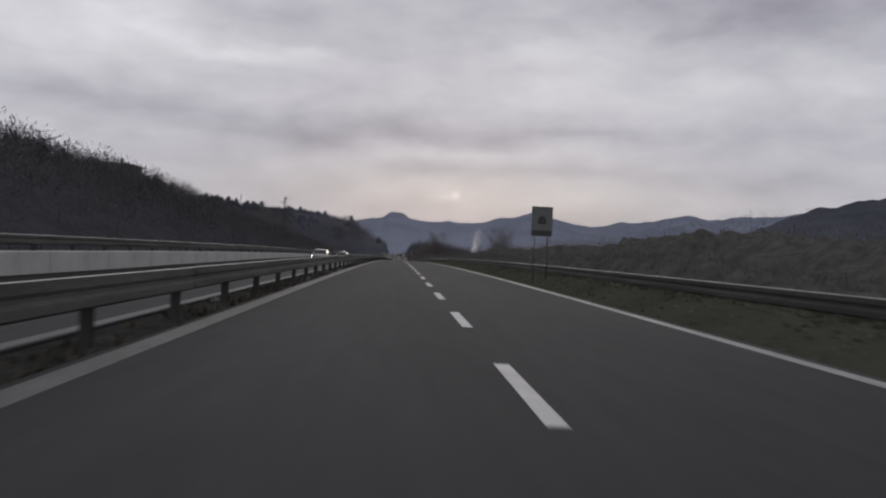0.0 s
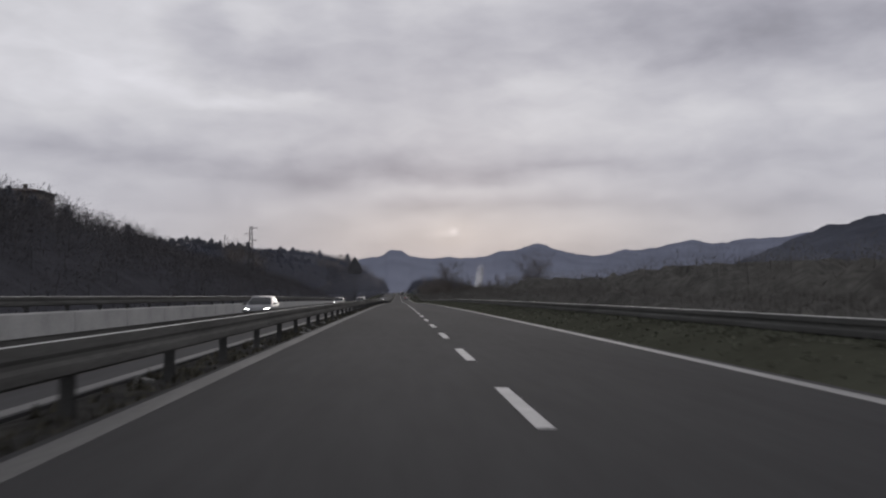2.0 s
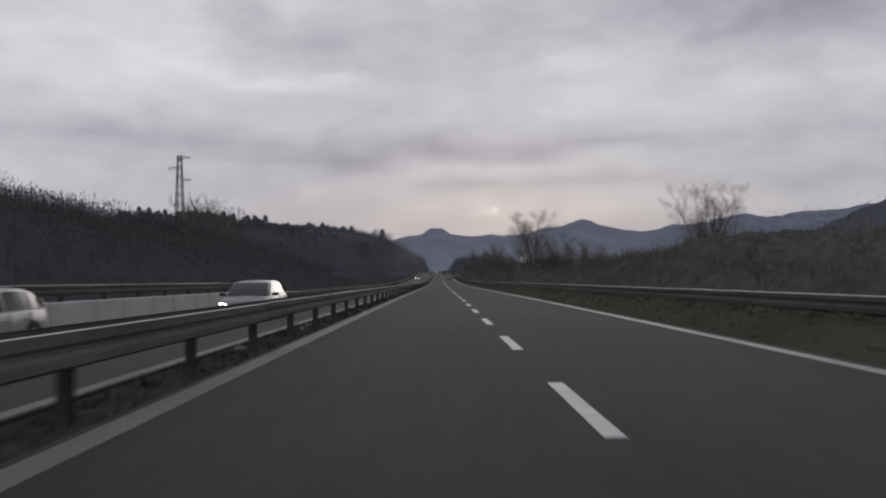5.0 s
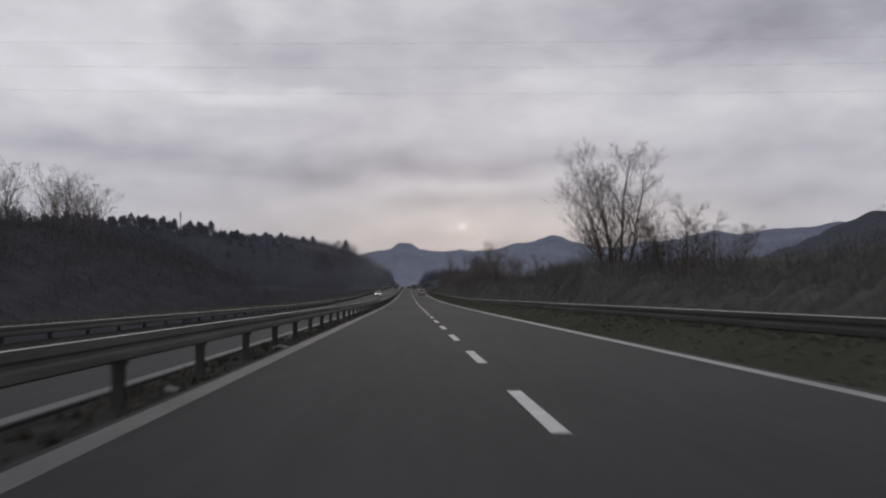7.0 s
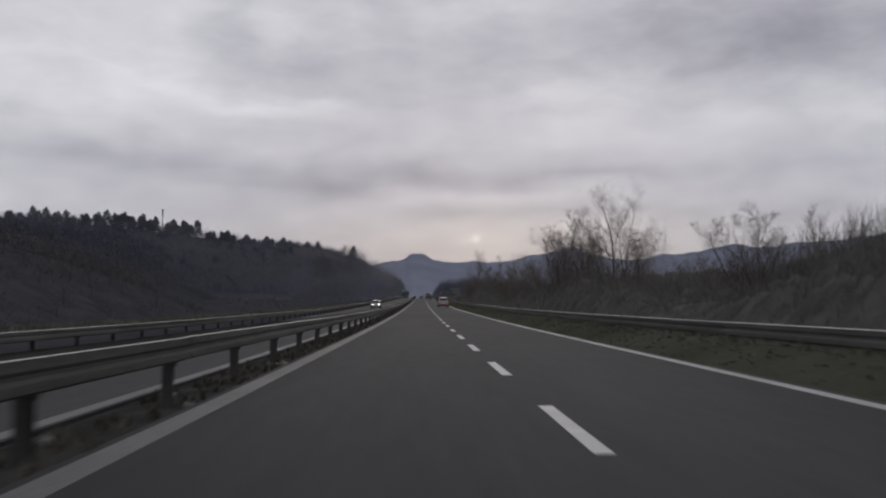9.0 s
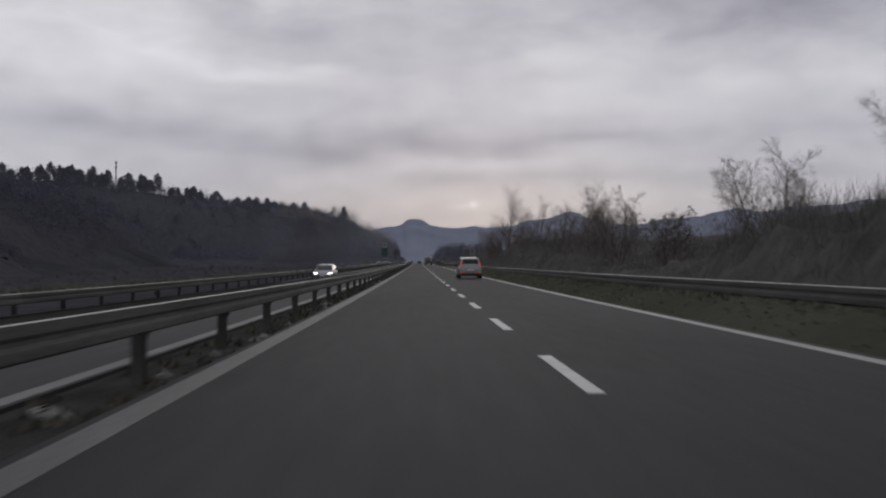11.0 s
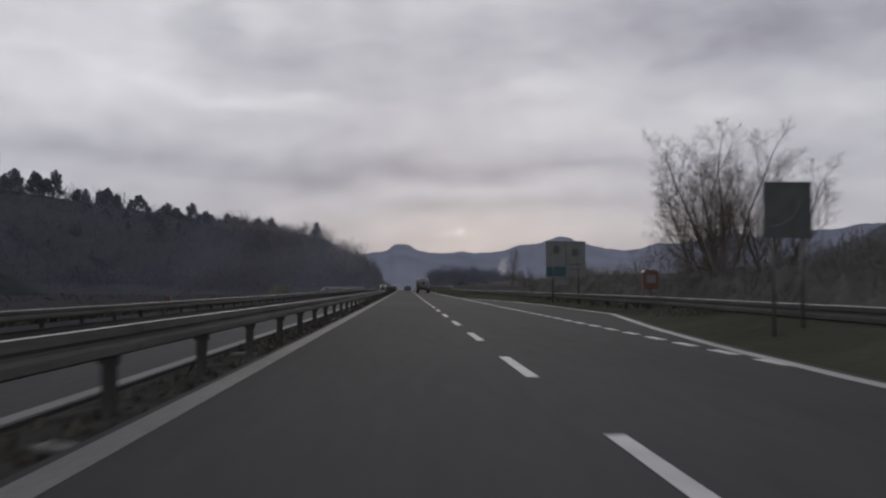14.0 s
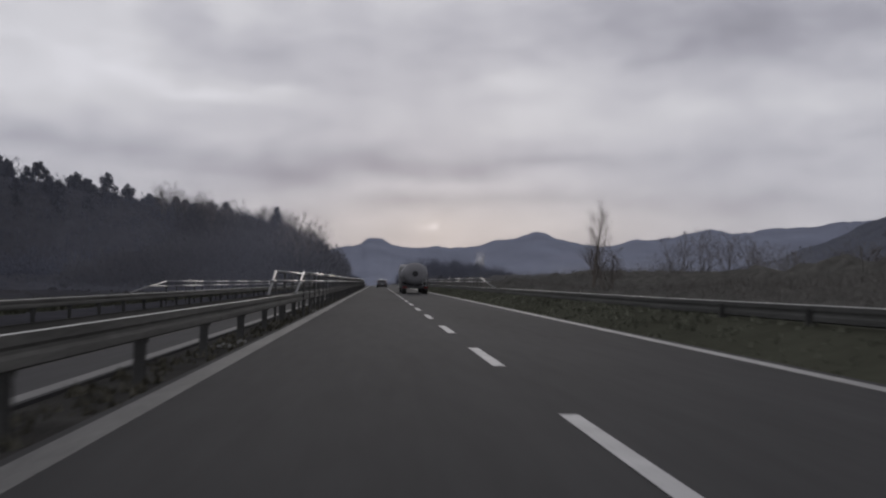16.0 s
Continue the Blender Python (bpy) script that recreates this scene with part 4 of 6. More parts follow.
# thicket along the verge, behind the barrier
THICK_Y, THICK_H = [-40, 150, 230, 300, 360, 430, 490, 530, 548, 570, 600, 640, 1200], [2.2, 2.4, 3.0, 3.7, 4.2, 4.3, 3.4, 4.0, 5.4, 4.6, 3.8, 2.2, 2.2]


def thicket_height(x, y):
    edge = np.where((y > 552) & (y < 622), 9.6, 8.6)
    return np.interp(y, THICK_Y, THICK_H) * np.clip((x - edge) / 2.2, 0, 1) * (0.8 + 0.35 * np.sin(y * 0.11) * np.sin(y * 0.043 + x * 0.3)) * (1 + np.interp(y, [250, 320, 470, 500, 540, 600], [0.2, 0.5, 0.5, 0.1, 0.3, 0.1]) * np.clip((x - 13) / 8, 0, 1))


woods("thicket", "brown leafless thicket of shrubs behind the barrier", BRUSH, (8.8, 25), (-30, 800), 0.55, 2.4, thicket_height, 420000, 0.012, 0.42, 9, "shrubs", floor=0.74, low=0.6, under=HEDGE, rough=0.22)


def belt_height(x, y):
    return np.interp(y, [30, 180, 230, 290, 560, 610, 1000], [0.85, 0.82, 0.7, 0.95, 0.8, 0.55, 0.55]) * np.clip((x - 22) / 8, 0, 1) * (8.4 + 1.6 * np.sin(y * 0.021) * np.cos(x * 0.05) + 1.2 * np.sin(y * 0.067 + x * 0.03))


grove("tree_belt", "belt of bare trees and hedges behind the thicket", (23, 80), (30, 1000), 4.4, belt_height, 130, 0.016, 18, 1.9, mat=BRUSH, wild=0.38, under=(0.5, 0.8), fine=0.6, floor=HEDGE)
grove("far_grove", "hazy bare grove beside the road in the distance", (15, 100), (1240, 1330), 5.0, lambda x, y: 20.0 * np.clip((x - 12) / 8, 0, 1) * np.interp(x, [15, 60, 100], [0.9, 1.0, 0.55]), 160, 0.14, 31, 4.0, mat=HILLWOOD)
# woods across the plain
r = np.random.RandomState(12)
n = 2600
py = r.uniform(420, 2600, n)
pxx = 45 + (r.rand(n) ** 1.6) * (0.42 * py + 60)
pxx = np.where(py > 950, pxx - 27, pxx)
hh = r.uniform(3, 7, n) * np.clip(py / 900, 0.5, 1.3)
c = np.stack([pxx, py, np.interp(py, ROAD_Y, ROAD_Z) - 0.9 + hh * 0.45], 1)
flake_mesh("plain_woods", flakes(c, np.stack([hh * 0.7, hh * 0.7, hh * 0.5], 1), 1.0, 40, r, 0.14, 1.5), FOREST, "distant bare woods and hedges across the plain")


# ---- single trees ----
def bare_tree(name, seed, height, label, stems=1, fork=0.12, splay=0.3, upright=0.6, reach=0.36, low=0.2, group="", leaves=0, twigs=4):
    """A leafless tree. stems rise from fork (a share of the height) and splay apart; limbs of about reach times the
    height leave them from low upwards, bend towards the light, and carry branches, twigs and fine twigs."""
    rnd = random.Random(seed)
    t = thing(name, (0, 0, 0), label, "tree", group)
    wood, twig = Shape(), Shape()
    UP = Vector((0, 0, 1))

    def limb(p, d, length, r0, r1, steps, wob, rise, s, n):
        """One bough as a chain of tapered lengths; returns its joints."""
        out = [(p.copy(), d.copy(), r0)]
        for k in range(steps):
            d = (d + Vector((rnd.gauss(0, wob), rnd.gauss(0, wob), rnd.gauss(0, wob * 0.6))) + UP * rise).normalized()
            q = p + d * (length / steps)
            ra, rb = r0 + (r1 - r0) * k / steps, r0 + (r1 - r0) * (k + 1) / steps
            s.tube(p, q, ra, rb, n, cap=False)
            p = q
            out.append((p.copy(), d.copy(), rb))
        return out

    def at(chain, f):
        k = min(int(f * (len(chain) - 1)), len(chain) - 2)
        g = f * (len(chain) - 1) - k
        return chain[k][0].lerp(chain[k + 1][0], g), chain[k + 1][1], chain[k][2] + (chain[k + 1][2] - chain[k][2]) * g

    def off(d, ang, roll):
        side = Matrix.Rotation(roll, 3, d) @ d.orthogonal().normalized()
        return (d * math.cos(ang) + side * math.sin(ang)).normalized()

    def branch(p, d, length, rad, level, roll):
        if level == (4 if twigs else 3):
            # the finest twigs are slivers
            bent = (d + Vector((rnd.gauss(0, 0.2), rnd.gauss(0, 0.2), rnd.gauss(0, 0.12))) + UP * 0.05 * upright).normalized()
            side, tip = off(bent, 1.571, roll) * (0.0042 if twigs else 0.012), p + bent * length
            twig.face([p - side, p + side, tip + side * 0.4, tip - side * 0.4])
            return
        chain = limb(p, d, length, rad, (0, max(rad * 0.25, 0.008), 0.0045, 0.003)[level], (0, 5, 3, 2)[level], (0, 0.13, 0.16, 0.18)[level], (0, 0.13, 0.10, 0.07)[level] * upright, wood if level < 2 else twig, (8, 6, 3, 3)[level])
        count = (0, 8, 6, twigs)[level]
        for k in range(count):
            f = 0.18 + 0.82 * (k + rnd.random()) / count
            q, dd, rr = at(chain, min(f, 0.99))
            roll += 2.4 + rnd.uniform(-0.5, 0.5)
            ln = length * rnd.uniform(0.42, 0.66) * (1.15 - 0.5 * f) if level < 3 else length * rnd.uniform(0.5, 0.85)
            branch(q, (off(dd, rnd.uniform(0.5, 0.95), roll) + UP * 0.15 * upright).normalized(), ln, max(rr * 0.5, 0.0028) if level < 3 else 0.0028, level + 1, roll)

    base = 0.016 * height + 0.03
    root = limb(Vector((0, 0, -0.4)), UP, height * fork + 0.4, base * (1.25 if stems > 1 else 1), base, 3, 0.05, 0.02, wood, 10) if fork else [(Vector((0, 0, -0.4)), UP, base)] * 2
    for k in range(stems):
        a = k * 2 * math.pi / stems + rnd.uniform(-0.6, 0.6)
        tilt = 0.03 if stems == 1 else splay * rnd.uniform(0.35, 1.15)
        d0 = Vector((math.cos(a) * tilt, math.sin(a) * tilt, 1)).normalized()
        own = base * (0.97 if stems == 1 else rnd.uniform(0.55, 0.75))
        tall_ = height * (1 - fork) * (1 if k == 0 else rnd.uniform(0.74, 0.98))
        chain = limb(root[-1][0], d0, tall_, own, 0.012, 9, 0.07, 0.05 * upright, wood, 8)
        count = 23 if stems == 1 else 10
        roll = rnd.uniform(0, 6.28)
        for i in range(count):
            f = low + (1 - low) * (i + 0.6 * rnd.random()) / count
            q, dd, rr = at(chain, min(f, 0.985))
            roll += 2.4 + rnd.uniform(-0.5, 0.5)
            ln = height * reach * rnd.uniform(0.75, 1.15) * (1.0 - 0.68 * f) + 0.05 * height
            branch(q, (off(dd, rnd.uniform(0.65, 1.1), roll) + UP * 0.15 * upright).normalized(), ln, max(rr * 0.5, 0.012), 1, roll)
    fit = height / max(p[2] for p in twig.v)
    for part in (wood, twig):
        part.v = [(p[0] * fit, p[1] * fit, p[2] * fit) for p in part.v]
    wood.make("trunk", BARK, t, smooth=True, tidy=False)
    twig.make("crown", TWIG, t, "fine leafless twigs", tidy=False)
    if leaves:
        r = np.random.RandomState(seed)
        tips = np.array(twig.v)[r.randint(0, len(twig.v), leaves // 8)]
        o = flake_mesh("dead_leaves", flakes(tips, np.full((len(tips), 3), 0.14), 0.07, 8, r, 0.6), TWIG, "withered brown leaves")
        o.parent = t
        for key in ("kind", "category"):
            del o[key]
    return t


def plant(src, x, y, scale=1.0, turn=0.0, dz=0.0):
    z = land(x, y) + dz
    m = Matrix.Translation((x, y, z)) @ Matrix.Rotation(radians(turn), 4, "Z") @ Matrix.Scale(scale, 4)
    if "used" not in src:
        src["used"] = 1
        src.matrix_basis = m
        return src
    return copy_thing(src, m)


ROADSIDE = "bare trees beside the road"
broad = bare_tree("bare_tree", 12, 12.6, "tall leafless tree forking near the ground in the thicket", 6, 0.10, 0.62, 0.95, 0.32, 0.22, ROADSIDE)
many = bare_tree("bare_tree", 11, 11.0, "leafless tree with many rising limbs", 4, 0.06, 0.45, 1.0, 0.34, 0.2, ROADSIDE)
tall = bare_tree("bare_tree", 5, 13.2, "tall open leafless tree with two trunks and long low limbs", 2, 0.16, 0.4, 0.6, 0.5, 0.12, ROADSIDE)
lone = bare_tree("bare_tree", 64, 13.6, "big leafless tree with one pale trunk and wide limbs", 1, 0.12, 0.1, 0.9, 0.40, 0.04, ROADSIDE)
poplar = bare_tree("poplar_tree", 23, 13.0, "slender leafless poplar with upright branches", 1, 0.1, 0.1, 1.5, 0.27, 0.12, ROADSIDE, 0, 3)
small = bare_tree("bare_tree", 37, 7.5, "small leafless tree with fine twigs", 4, 0.12, 0.6, 0.7, 0.36, 0.2, ROADSIDE)
brown = bare_tree("brown_tree", 41, 5.5, "low tree keeping some withered brown leaves", 4, 0.1, 0.6, 0.5, 0.4, 0.2, ROADSIDE, 2400, 3)
for src, x, y, sc, turn in ((broad, 13.8, 329.5, 1.04, 20), (small, 16.6, 331, 1.05, 80), (small, 18.5, 330, 1.2, 10), (small, 23.5, 336, 1.1, 200), (broad, 34.0, 307, 1.15, 140), (small, 30, 305, 0.9, 60),
                            (many, 12.0, 430, 1.02, 40), (many, 14.9, 430.5, 1.03, 250), (small, 13.6, 424, 1.25, 15), (tall, 13.2, 411, 0.87, 205), (many, 16.8, 420, 0.9, 130), (small, 13, 442, 1.0, 30),
                            (small, 12.4, 455, 0.9, 10), (small, 17, 392, 1.0, 50), (brown, 15.5, 368, 1.0, 0), (brown, 18, 374, 1.1, 100), (brown, 22, 380, 1.1, 200), (brown, 27, 372, 1.0, 300), (small, 30, 400, 0.9, 33), (small, 33, 451, 1.1, 70), (poplar, 40, 434, 0.95, 210),
                            (lone, 12.0, 551, 0.98, 0), (many, 15.6, 554, 1.12, 30), (poplar, 18.4, 548, 0.92, 30), (poplar, 22, 550, 0.85, 20), (tall, 19.7, 524, 1.1, 60), (poplar, 23.1, 543, 0.83, 75),
                            (poplar, 27, 552, 0.8, 160), (poplar, 24.5, 530, 0.75, 60), (small, 13.3, 546, 0.9, 140), (small, 18, 560, 0.9, 300),
                            (small, 12.6, 579, 0.95, 0), (broad, 11.6, 574, 0.63, 320), (broad, 16.2, 580, 0.66, 110), (small, 17.5, 590, 1.0, 230),
                            (poplar, 16.3, 688, 0.74, 45), (small, 21, 700, 0.8, 15), (small, 60, 720, 1.0, 60), (small, 31, 640, 0.8, 220),
                            (small, 12, 480, 0.9, 15), (small, 14, 497, 1.0, 275), (small, 13.5, 506, 0.9, 88), (brown, 12.5, 470, 0.9, 40)):
    plant(src, x, y, sc, turn)
far_tree = bare_tree("bare_tree", 71, 11.0, "pale leafless tree in the hazy hillside woods", 3, 0.1, 0.4, 1.0, 0.34, 0.2, "bare trees on the hillside", 0, 0)
for k in range(9):
    plant(far_tree, 92 + 7 * k + 2 * math.sin(k * 5), 900 + 6 * math.sin(k * 3), 1.3 + 0.2 * math.sin(k * 7), 40 * k)
for x, y, sc in ((-58, 424, 1.0), (-64, 431, 1.15), (-70, 440, 1.0), (-53, 414, 0.9), (-60, 398, 0.9), (-104, 290, 0.8), (-110, 330, 0.9), (-18, 806, 1.1), (-21, 815, 1.25), (-17.5, 828, 1.15), (-25, 842, 1.3), (-20, 850, 1.2)):
    plant(far_tree, x, y, sc, x * 3)
rnd = random.Random(19)
for k in range(46):
    x = -24 - 1.15 * k + rnd.uniform(-4, 4)
    plant(far_tree, x, rnd.uniform(880, 1000) if k % 3 else rnd.uniform(1150, 1180), rnd.uniform(0.85, 1.3), rnd.uniform(0, 360))


def umbrella_pine(seed, height, flat, full, label):
    """A stone pine: bare leaning stem, a few limbs, plates of dark needles."""
    rnd = random.Random(seed)
    t = thing("pine_tree", (0, 0, 0), label, "tree", "pines on the skyline")
    wood = Shape()
    p, d = Vector((0, 0, -0.5)), Vector((rnd.gauss(0, 0.08), rnd.gauss(0, 0.05), 1)).normalized()
    rad = 0.028 * height
    for k in range(5):
        q = p + d * height * 0.15
        wood.tube(p, q, rad, rad * 0.85, 7, cap=False)
        rad *= 0.85
        d = (d + Vector((rnd.gauss(0, 0.09), rnd.gauss(0, 0.09), 0.05))).normalized()
        p = q
    cs, spans = [], []
    for k in range(11):
        a, f = k * 2.4 + rnd.uniform(0, 0.6), k / 10
        out = height * (0.20 - 0.17 * f * f) * rnd.uniform(0.7, 1.25)
        tip = p + Vector((math.cos(a) * out, math.sin(a) * out, height * (-0.28 * full + (0.28 * full + 0.24) * f)))
        wood.tube(p - d * height * 0.3 * full * (1 - f), tip, rad * 0.5, 0.04, 5, cap=False)
        cs.append(tip)
        spans.append((height * (0.13 - 0.05 * f), height * (0.13 - 0.05 * f), height * flat))
    wood.make("trunk", BARK, t, smooth=True, tidy=False)
    r = np.random.RandomState(seed)
    V = flakes(np.array([tuple(c) for c in cs]), np.array(spans), 0.042 * height, 120, r, 0.6)
    o = flake_mesh("crown", V, EVERGREEN, "dark needle plates")
    o.parent = t
    for key in ("kind", "category"):
        del o[key]
    return t


pine_a = umbrella_pine(3, 12, 0.08, 0.35, "dark umbrella pine rising above the hillside woods")
pine_b = umbrella_pine(8, 10.5, 0.10, 0.7, "dark leaning pine rising above the hillside woods")
pine_c = umbrella_pine(15, 10, 0.12, 1.1, "compact dark pine on the ridge")
rnd = random.Random(5)
# along the crest of the near hill, then of the one behind it
for k in range(78):
    x = -252 + 2.2 * k + rnd.uniform(-2.2, 2.2)
    y = float(np.interp(x, [-150, -130, -100, -85], [884, 903, 914, 918])) + rnd.uniform(-5, 5)
    plant((pine_c, pine_b, pine_c, pine_c, pine_a)[k % 5], x, y, rnd.choice((0.6, 0.75, 0.85, 0.95, 1.05, 1.15)), rnd.uniform(0, 360), -rnd.uniform(2.2, 4.6) if x > -116 else -rnd.uniform(-0.8, 1.8))
for k in range(70):
    x = -242 + 2.12 * k + rnd.uniform(-3, 3)
    plant((pine_c, pine_b, pine_a, pine_c)[k % 4], x, 1203 + rnd.uniform(-9, 9), rnd.choice((0.7, 0.85, 0.95, 1.1, 1.25)), rnd.uniform(0, 360), -3.0)
for x, y in ((-62, 150), (-66, 176), (-58, 205), (-57, 140), (-60, 222), (-64, 244), (-56, 262), (-70, 160), (-120, 640), (-150, 700)):
    plant(pine_c, x, y, 0.7, rnd.uniform(0, 360), -1.5)

for k in range(70):
    x = -250 + 2.3 * k + rnd.uniform(-3, 3)
    y = float(np.interp(x, [-150, -130, -100, -85], [870, 888, 900, 905])) - rnd.uniform(0, 40)
    plant((pine_c, pine_b)[k % 2], x, y, rnd.uniform(0.6, 0.95), rnd.uniform(0, 360), -2.5)

# a pointed conifer at the end of the ridge
cone = thing("conifer_tree", (-63, 1156, land(-63, 1156) - 4.5), "tall pointed dark conifer above bare woods", "tree")
s = Shape()
s.tube((0, 0, -0.5), (0, 0, 20.5), 0.45, 0.05, 7)
s.make("trunk", BARK, cone)
r = np.random.RandomState(77)
lv = np.linspace(0, 1, 26)
cc = np.stack([r.normal(0, 0.35, 26), r.normal(0, 0.35, 26), 7.0 + lv * 13.5], 1)
rr = 4.2 * (1 - lv) ** 0.55 + 0.4
V = flakes(cc, np.stack([rr, rr, rr * 0 + 0.7], 1), 0.8, 55, r, 0.45)
o = flake_mesh("crown", V, EVERGREEN, "dark needles")
o.parent = cone
for key in ("kind", "category"):
    del o[key]

# ---- road signs ----
SIGN_BACK = material("sign_back_grey", (0.075, 0.075, 0.08), 0.6, 0.3, 0.25, 3.0)
SIGN_FACE = material("sign_face_grey", (0.145, 0.150, 0.148), 0.5, 0, 0.2, 2.5)
SIGN_PALE = material("sign_pale_grey", (0.24, 0.245, 0.255), 0.5, 0, 0.2, 2.5)
SIGN_DARK = material("sign_dark_print", (0.042, 0.046, 0.048), 0.5, 0, 0.3, 4.0)
SIGN_GREEN = material("sign_green", (0.028, 0.058, 0.056), 0.5, 0, 0.3, 3.0)
SIGN_DULL = material("sign_dull_green", (0.070, 0.080, 0.078), 0.55, 0, 0.25, 3.0)
SIGN_TEAL = material("sign_teal", (0.025, 0.070, 0.085), 0.5, 0, 0.3, 3.0)
POLE = material("pale_pole", (0.11, 0.11, 0.11), 0.5, 0.5, 0.2, 3.0)
ORANGE = material("orange_plastic", (0.105, 0.052, 0.036), 0.5, 0, 0.25, 4.0)


def panel(s, w, h, z0, y=0.0, d=0.03):
    """A pressed sign plate with a folded rim."""
    s.box(-w / 2, w / 2, y, y + d * 0.5, z0, z0 + h)
    for a, b, c, e in ((-w / 2, -w / 2 + 0.02, z0, z0 + h), (w / 2 - 0.02, w / 2, z0, z0 + h), (-w / 2, w / 2, z0, z0 + 0.02), (-w / 2, w / 2, z0 + h - 0.02, z0 + h)):
        s.box(a, b, y - d * 0.5, y, c, e)


def poles(t, xs_, top, r=0.035, base=-0.5, y=0.05, mat=None):
    for x in xs_:
        p = Shape()
        p.tube((x, y, base), (x, y, top), r, r, 10)
        p.make("pole", mat or POLE, t, smooth=True)


# grey sign with a dark pictogram
t = thing("road_sign", (4.41, 33.6, road_z(33.6)), "upright grey road sign with a dark pictogram on two poles", "road sign")
s = Shape()
panel(s, 0.80, 1.13, 1.84)
s.make("plate", SIGN_FACE, t)
s = Shape()
s.loft([[(-0.16, y, 2.30), (0.16, y, 2.30), (0.18, y, 2.42), (0.10, y, 2.58), (-0.05, y, 2.62), (-0.16, y, 2.48)] for y in (-0.006, -0.001)])
s.make("pictogram", SIGN_DARK, t)
s = Shape()
s.box(-0.38, 0.38, -0.006, -0.001, 1.87, 2.06)
s.make("band", SIGN_DARK, t)
poles(t, (-0.25, 0.25), 2.9, 0.022, mat=SIGN_BACK)

# back of a warning sign on the median
t = thing("warning_sign", (-3.98, 134, road_z(134)), "dark back of a gable-shaped warning sign on a pale pole", "road sign")
s = Shape()
out = [(-0.43, 2.44), (0.43, 2.44), (0.43, 2.86), (0.03, 3.52), (-0.03, 3.52), (-0.43, 2.86)]
s.loft([[(x, y, z) for x, z in out] for y in (0.0, 0.02)])
for (xa, za), (xb, zb) in zip(out, out[1:] + out[:1]):
    s.tube((xa, -0.01, za), (xb, -0.01, zb), 0.018, 0.018, 6)
s.make("plate", SIGN_BACK, t)
s = Shape()
for z in (2.6, 2.95):
    s.box(-0.3, 0.3, 0.02, 0.05, z, z + 0.05)
s.make("bracket", SIGN_BACK, t)
poles(t, (0.0,), 3.2, 0.035, -0.4, 0.07, POST)

# tall narrow panel, grey over green
t = thing("route_sign", (-4.25, 494.8, road_z(494.8)), "tall narrow road sign, pale grey above and green below", "road sign")
s = Shape()
panel(s, 0.50, 1.2, 1.61)
s.make("plate", SIGN_GREEN, t)
s = Shape()
s.box(-0.235, 0.235, -0.007, -0.001, 2.35, 2.79)
s.make("upper_field", SIGN_PALE, t, "pale grey field")
s = Shape()
s.box(-0.13, 0.13, -0.012, -0.007, 2.51, 2.67)
s.make("marks", SIGN_FACE, t)
poles(t, (-0.12, 0.12), 2.65, 0.018, mat=POLE)

# back of a round sign with a small plate under it
t = thing("round_sign", (-4.24, 531.2, road_z(531.2)), "dark back of a round road sign above a small plate", "road sign")
s = Shape()
ring = lambda r, y: [(r * math.cos(k * math.pi / 18), y, 2.38 + r * math.sin(k * math.pi / 18)) for k in range(36)]
s.loft([ring(0.39, -0.012), ring(0.415, -0.012), ring(0.415, 0.012), ring(0.40, 0.016)])
s.make("disc", SIGN_BACK, t)
s = Shape()
s.box(-0.26, 0.26, 0.016, 0.05, 2.46, 2.51)
s.box(-0.26, 0.26, 0.016, 0.05, 2.22, 2.27)
s.make("bracket", SIGN_BACK, t)
s = Shape()
panel(s, 0.25, 0.42, 1.50)
s.make("small_plate", SIGN_BACK, t)
poles(t, (0.0,), 2.7, 0.02, -0.4, 0.06, POLE)

# dull green sign at the bay
t = thing("bay_sign", (5.8, 554.5, road_z(554.5)), "dull green road sign at the start of the bay", "road sign")
s = Shape()
panel(s, 0.92, 1.07, 1.98)
s.make("plate", SIGN_DULL, t)
s = Shape()
for k in range(8):
    a0, a1 = k * 0.18, (k + 1) * 0.18
    f = lambda a: (-0.3 + 0.55 * math.sin(a), -0.004, 2.2 + 0.62 * (1 - math.cos(a)))
    s.tube(f(a0), f(a1), 0.012, 0.012, 5)
s.make("curve", SIGN_FACE, t)
poles(t, (-0.28, 0.28), 2.95)

# large panel with two fields
t = thing("service_sign", (8.36, 592, road_z(592)), "large pale grey sign with two fields, one with a teal band", "road sign")
s = Shape()
panel(s, 2.44, 2.2, 1.66, 0.0, 0.05)
s.make("plate", SIGN_FACE, t)
s = Shape()
s.box(-1.18, -0.02, -0.012, -0.002, 1.72, 2.30)
s.make("teal_band", SIGN_TEAL, t, "teal lower band")
for boxes_ in (((-0.78, -0.38, 3.1, 3.5), (-0.70, -0.46, 3.5, 3.62)), ((0.38, 0.85, 2.95, 3.4),)):
    s = Shape()
    for x0, x1, z0, z1 in boxes_:
        s.box(x0, x1, -0.012, -0.002, z0, z1)
    s.make("pictogram", SIGN_DULL, t)
for x0, x1, z in ((-0.95, -0.25, 2.06), (-0.85, -0.35, 1.88), (0.2, 1.0, 2.4), (0.3, 0.9, 2.1)):
    s = Shape()
    s.box(x0, x1, -0.018, -0.012 if x0 < 0 else -0.002, z, z + 0.07)
    s.make("bar", SIGN_DULL, t)
s = Shape()
s.box(-0.012, 0.012, -0.02, -0.002, 1.68, 3.84)
s.make("divider", SIGN_BACK, t)
poles(t, (-0.8, 0.8), 3.7, 0.07)
s = Shape()
panel(s, 0.9, 0.42, 1.18)
o = s.make("lower_plate", SIGN_FACE, t)
o.location.x = -0.25


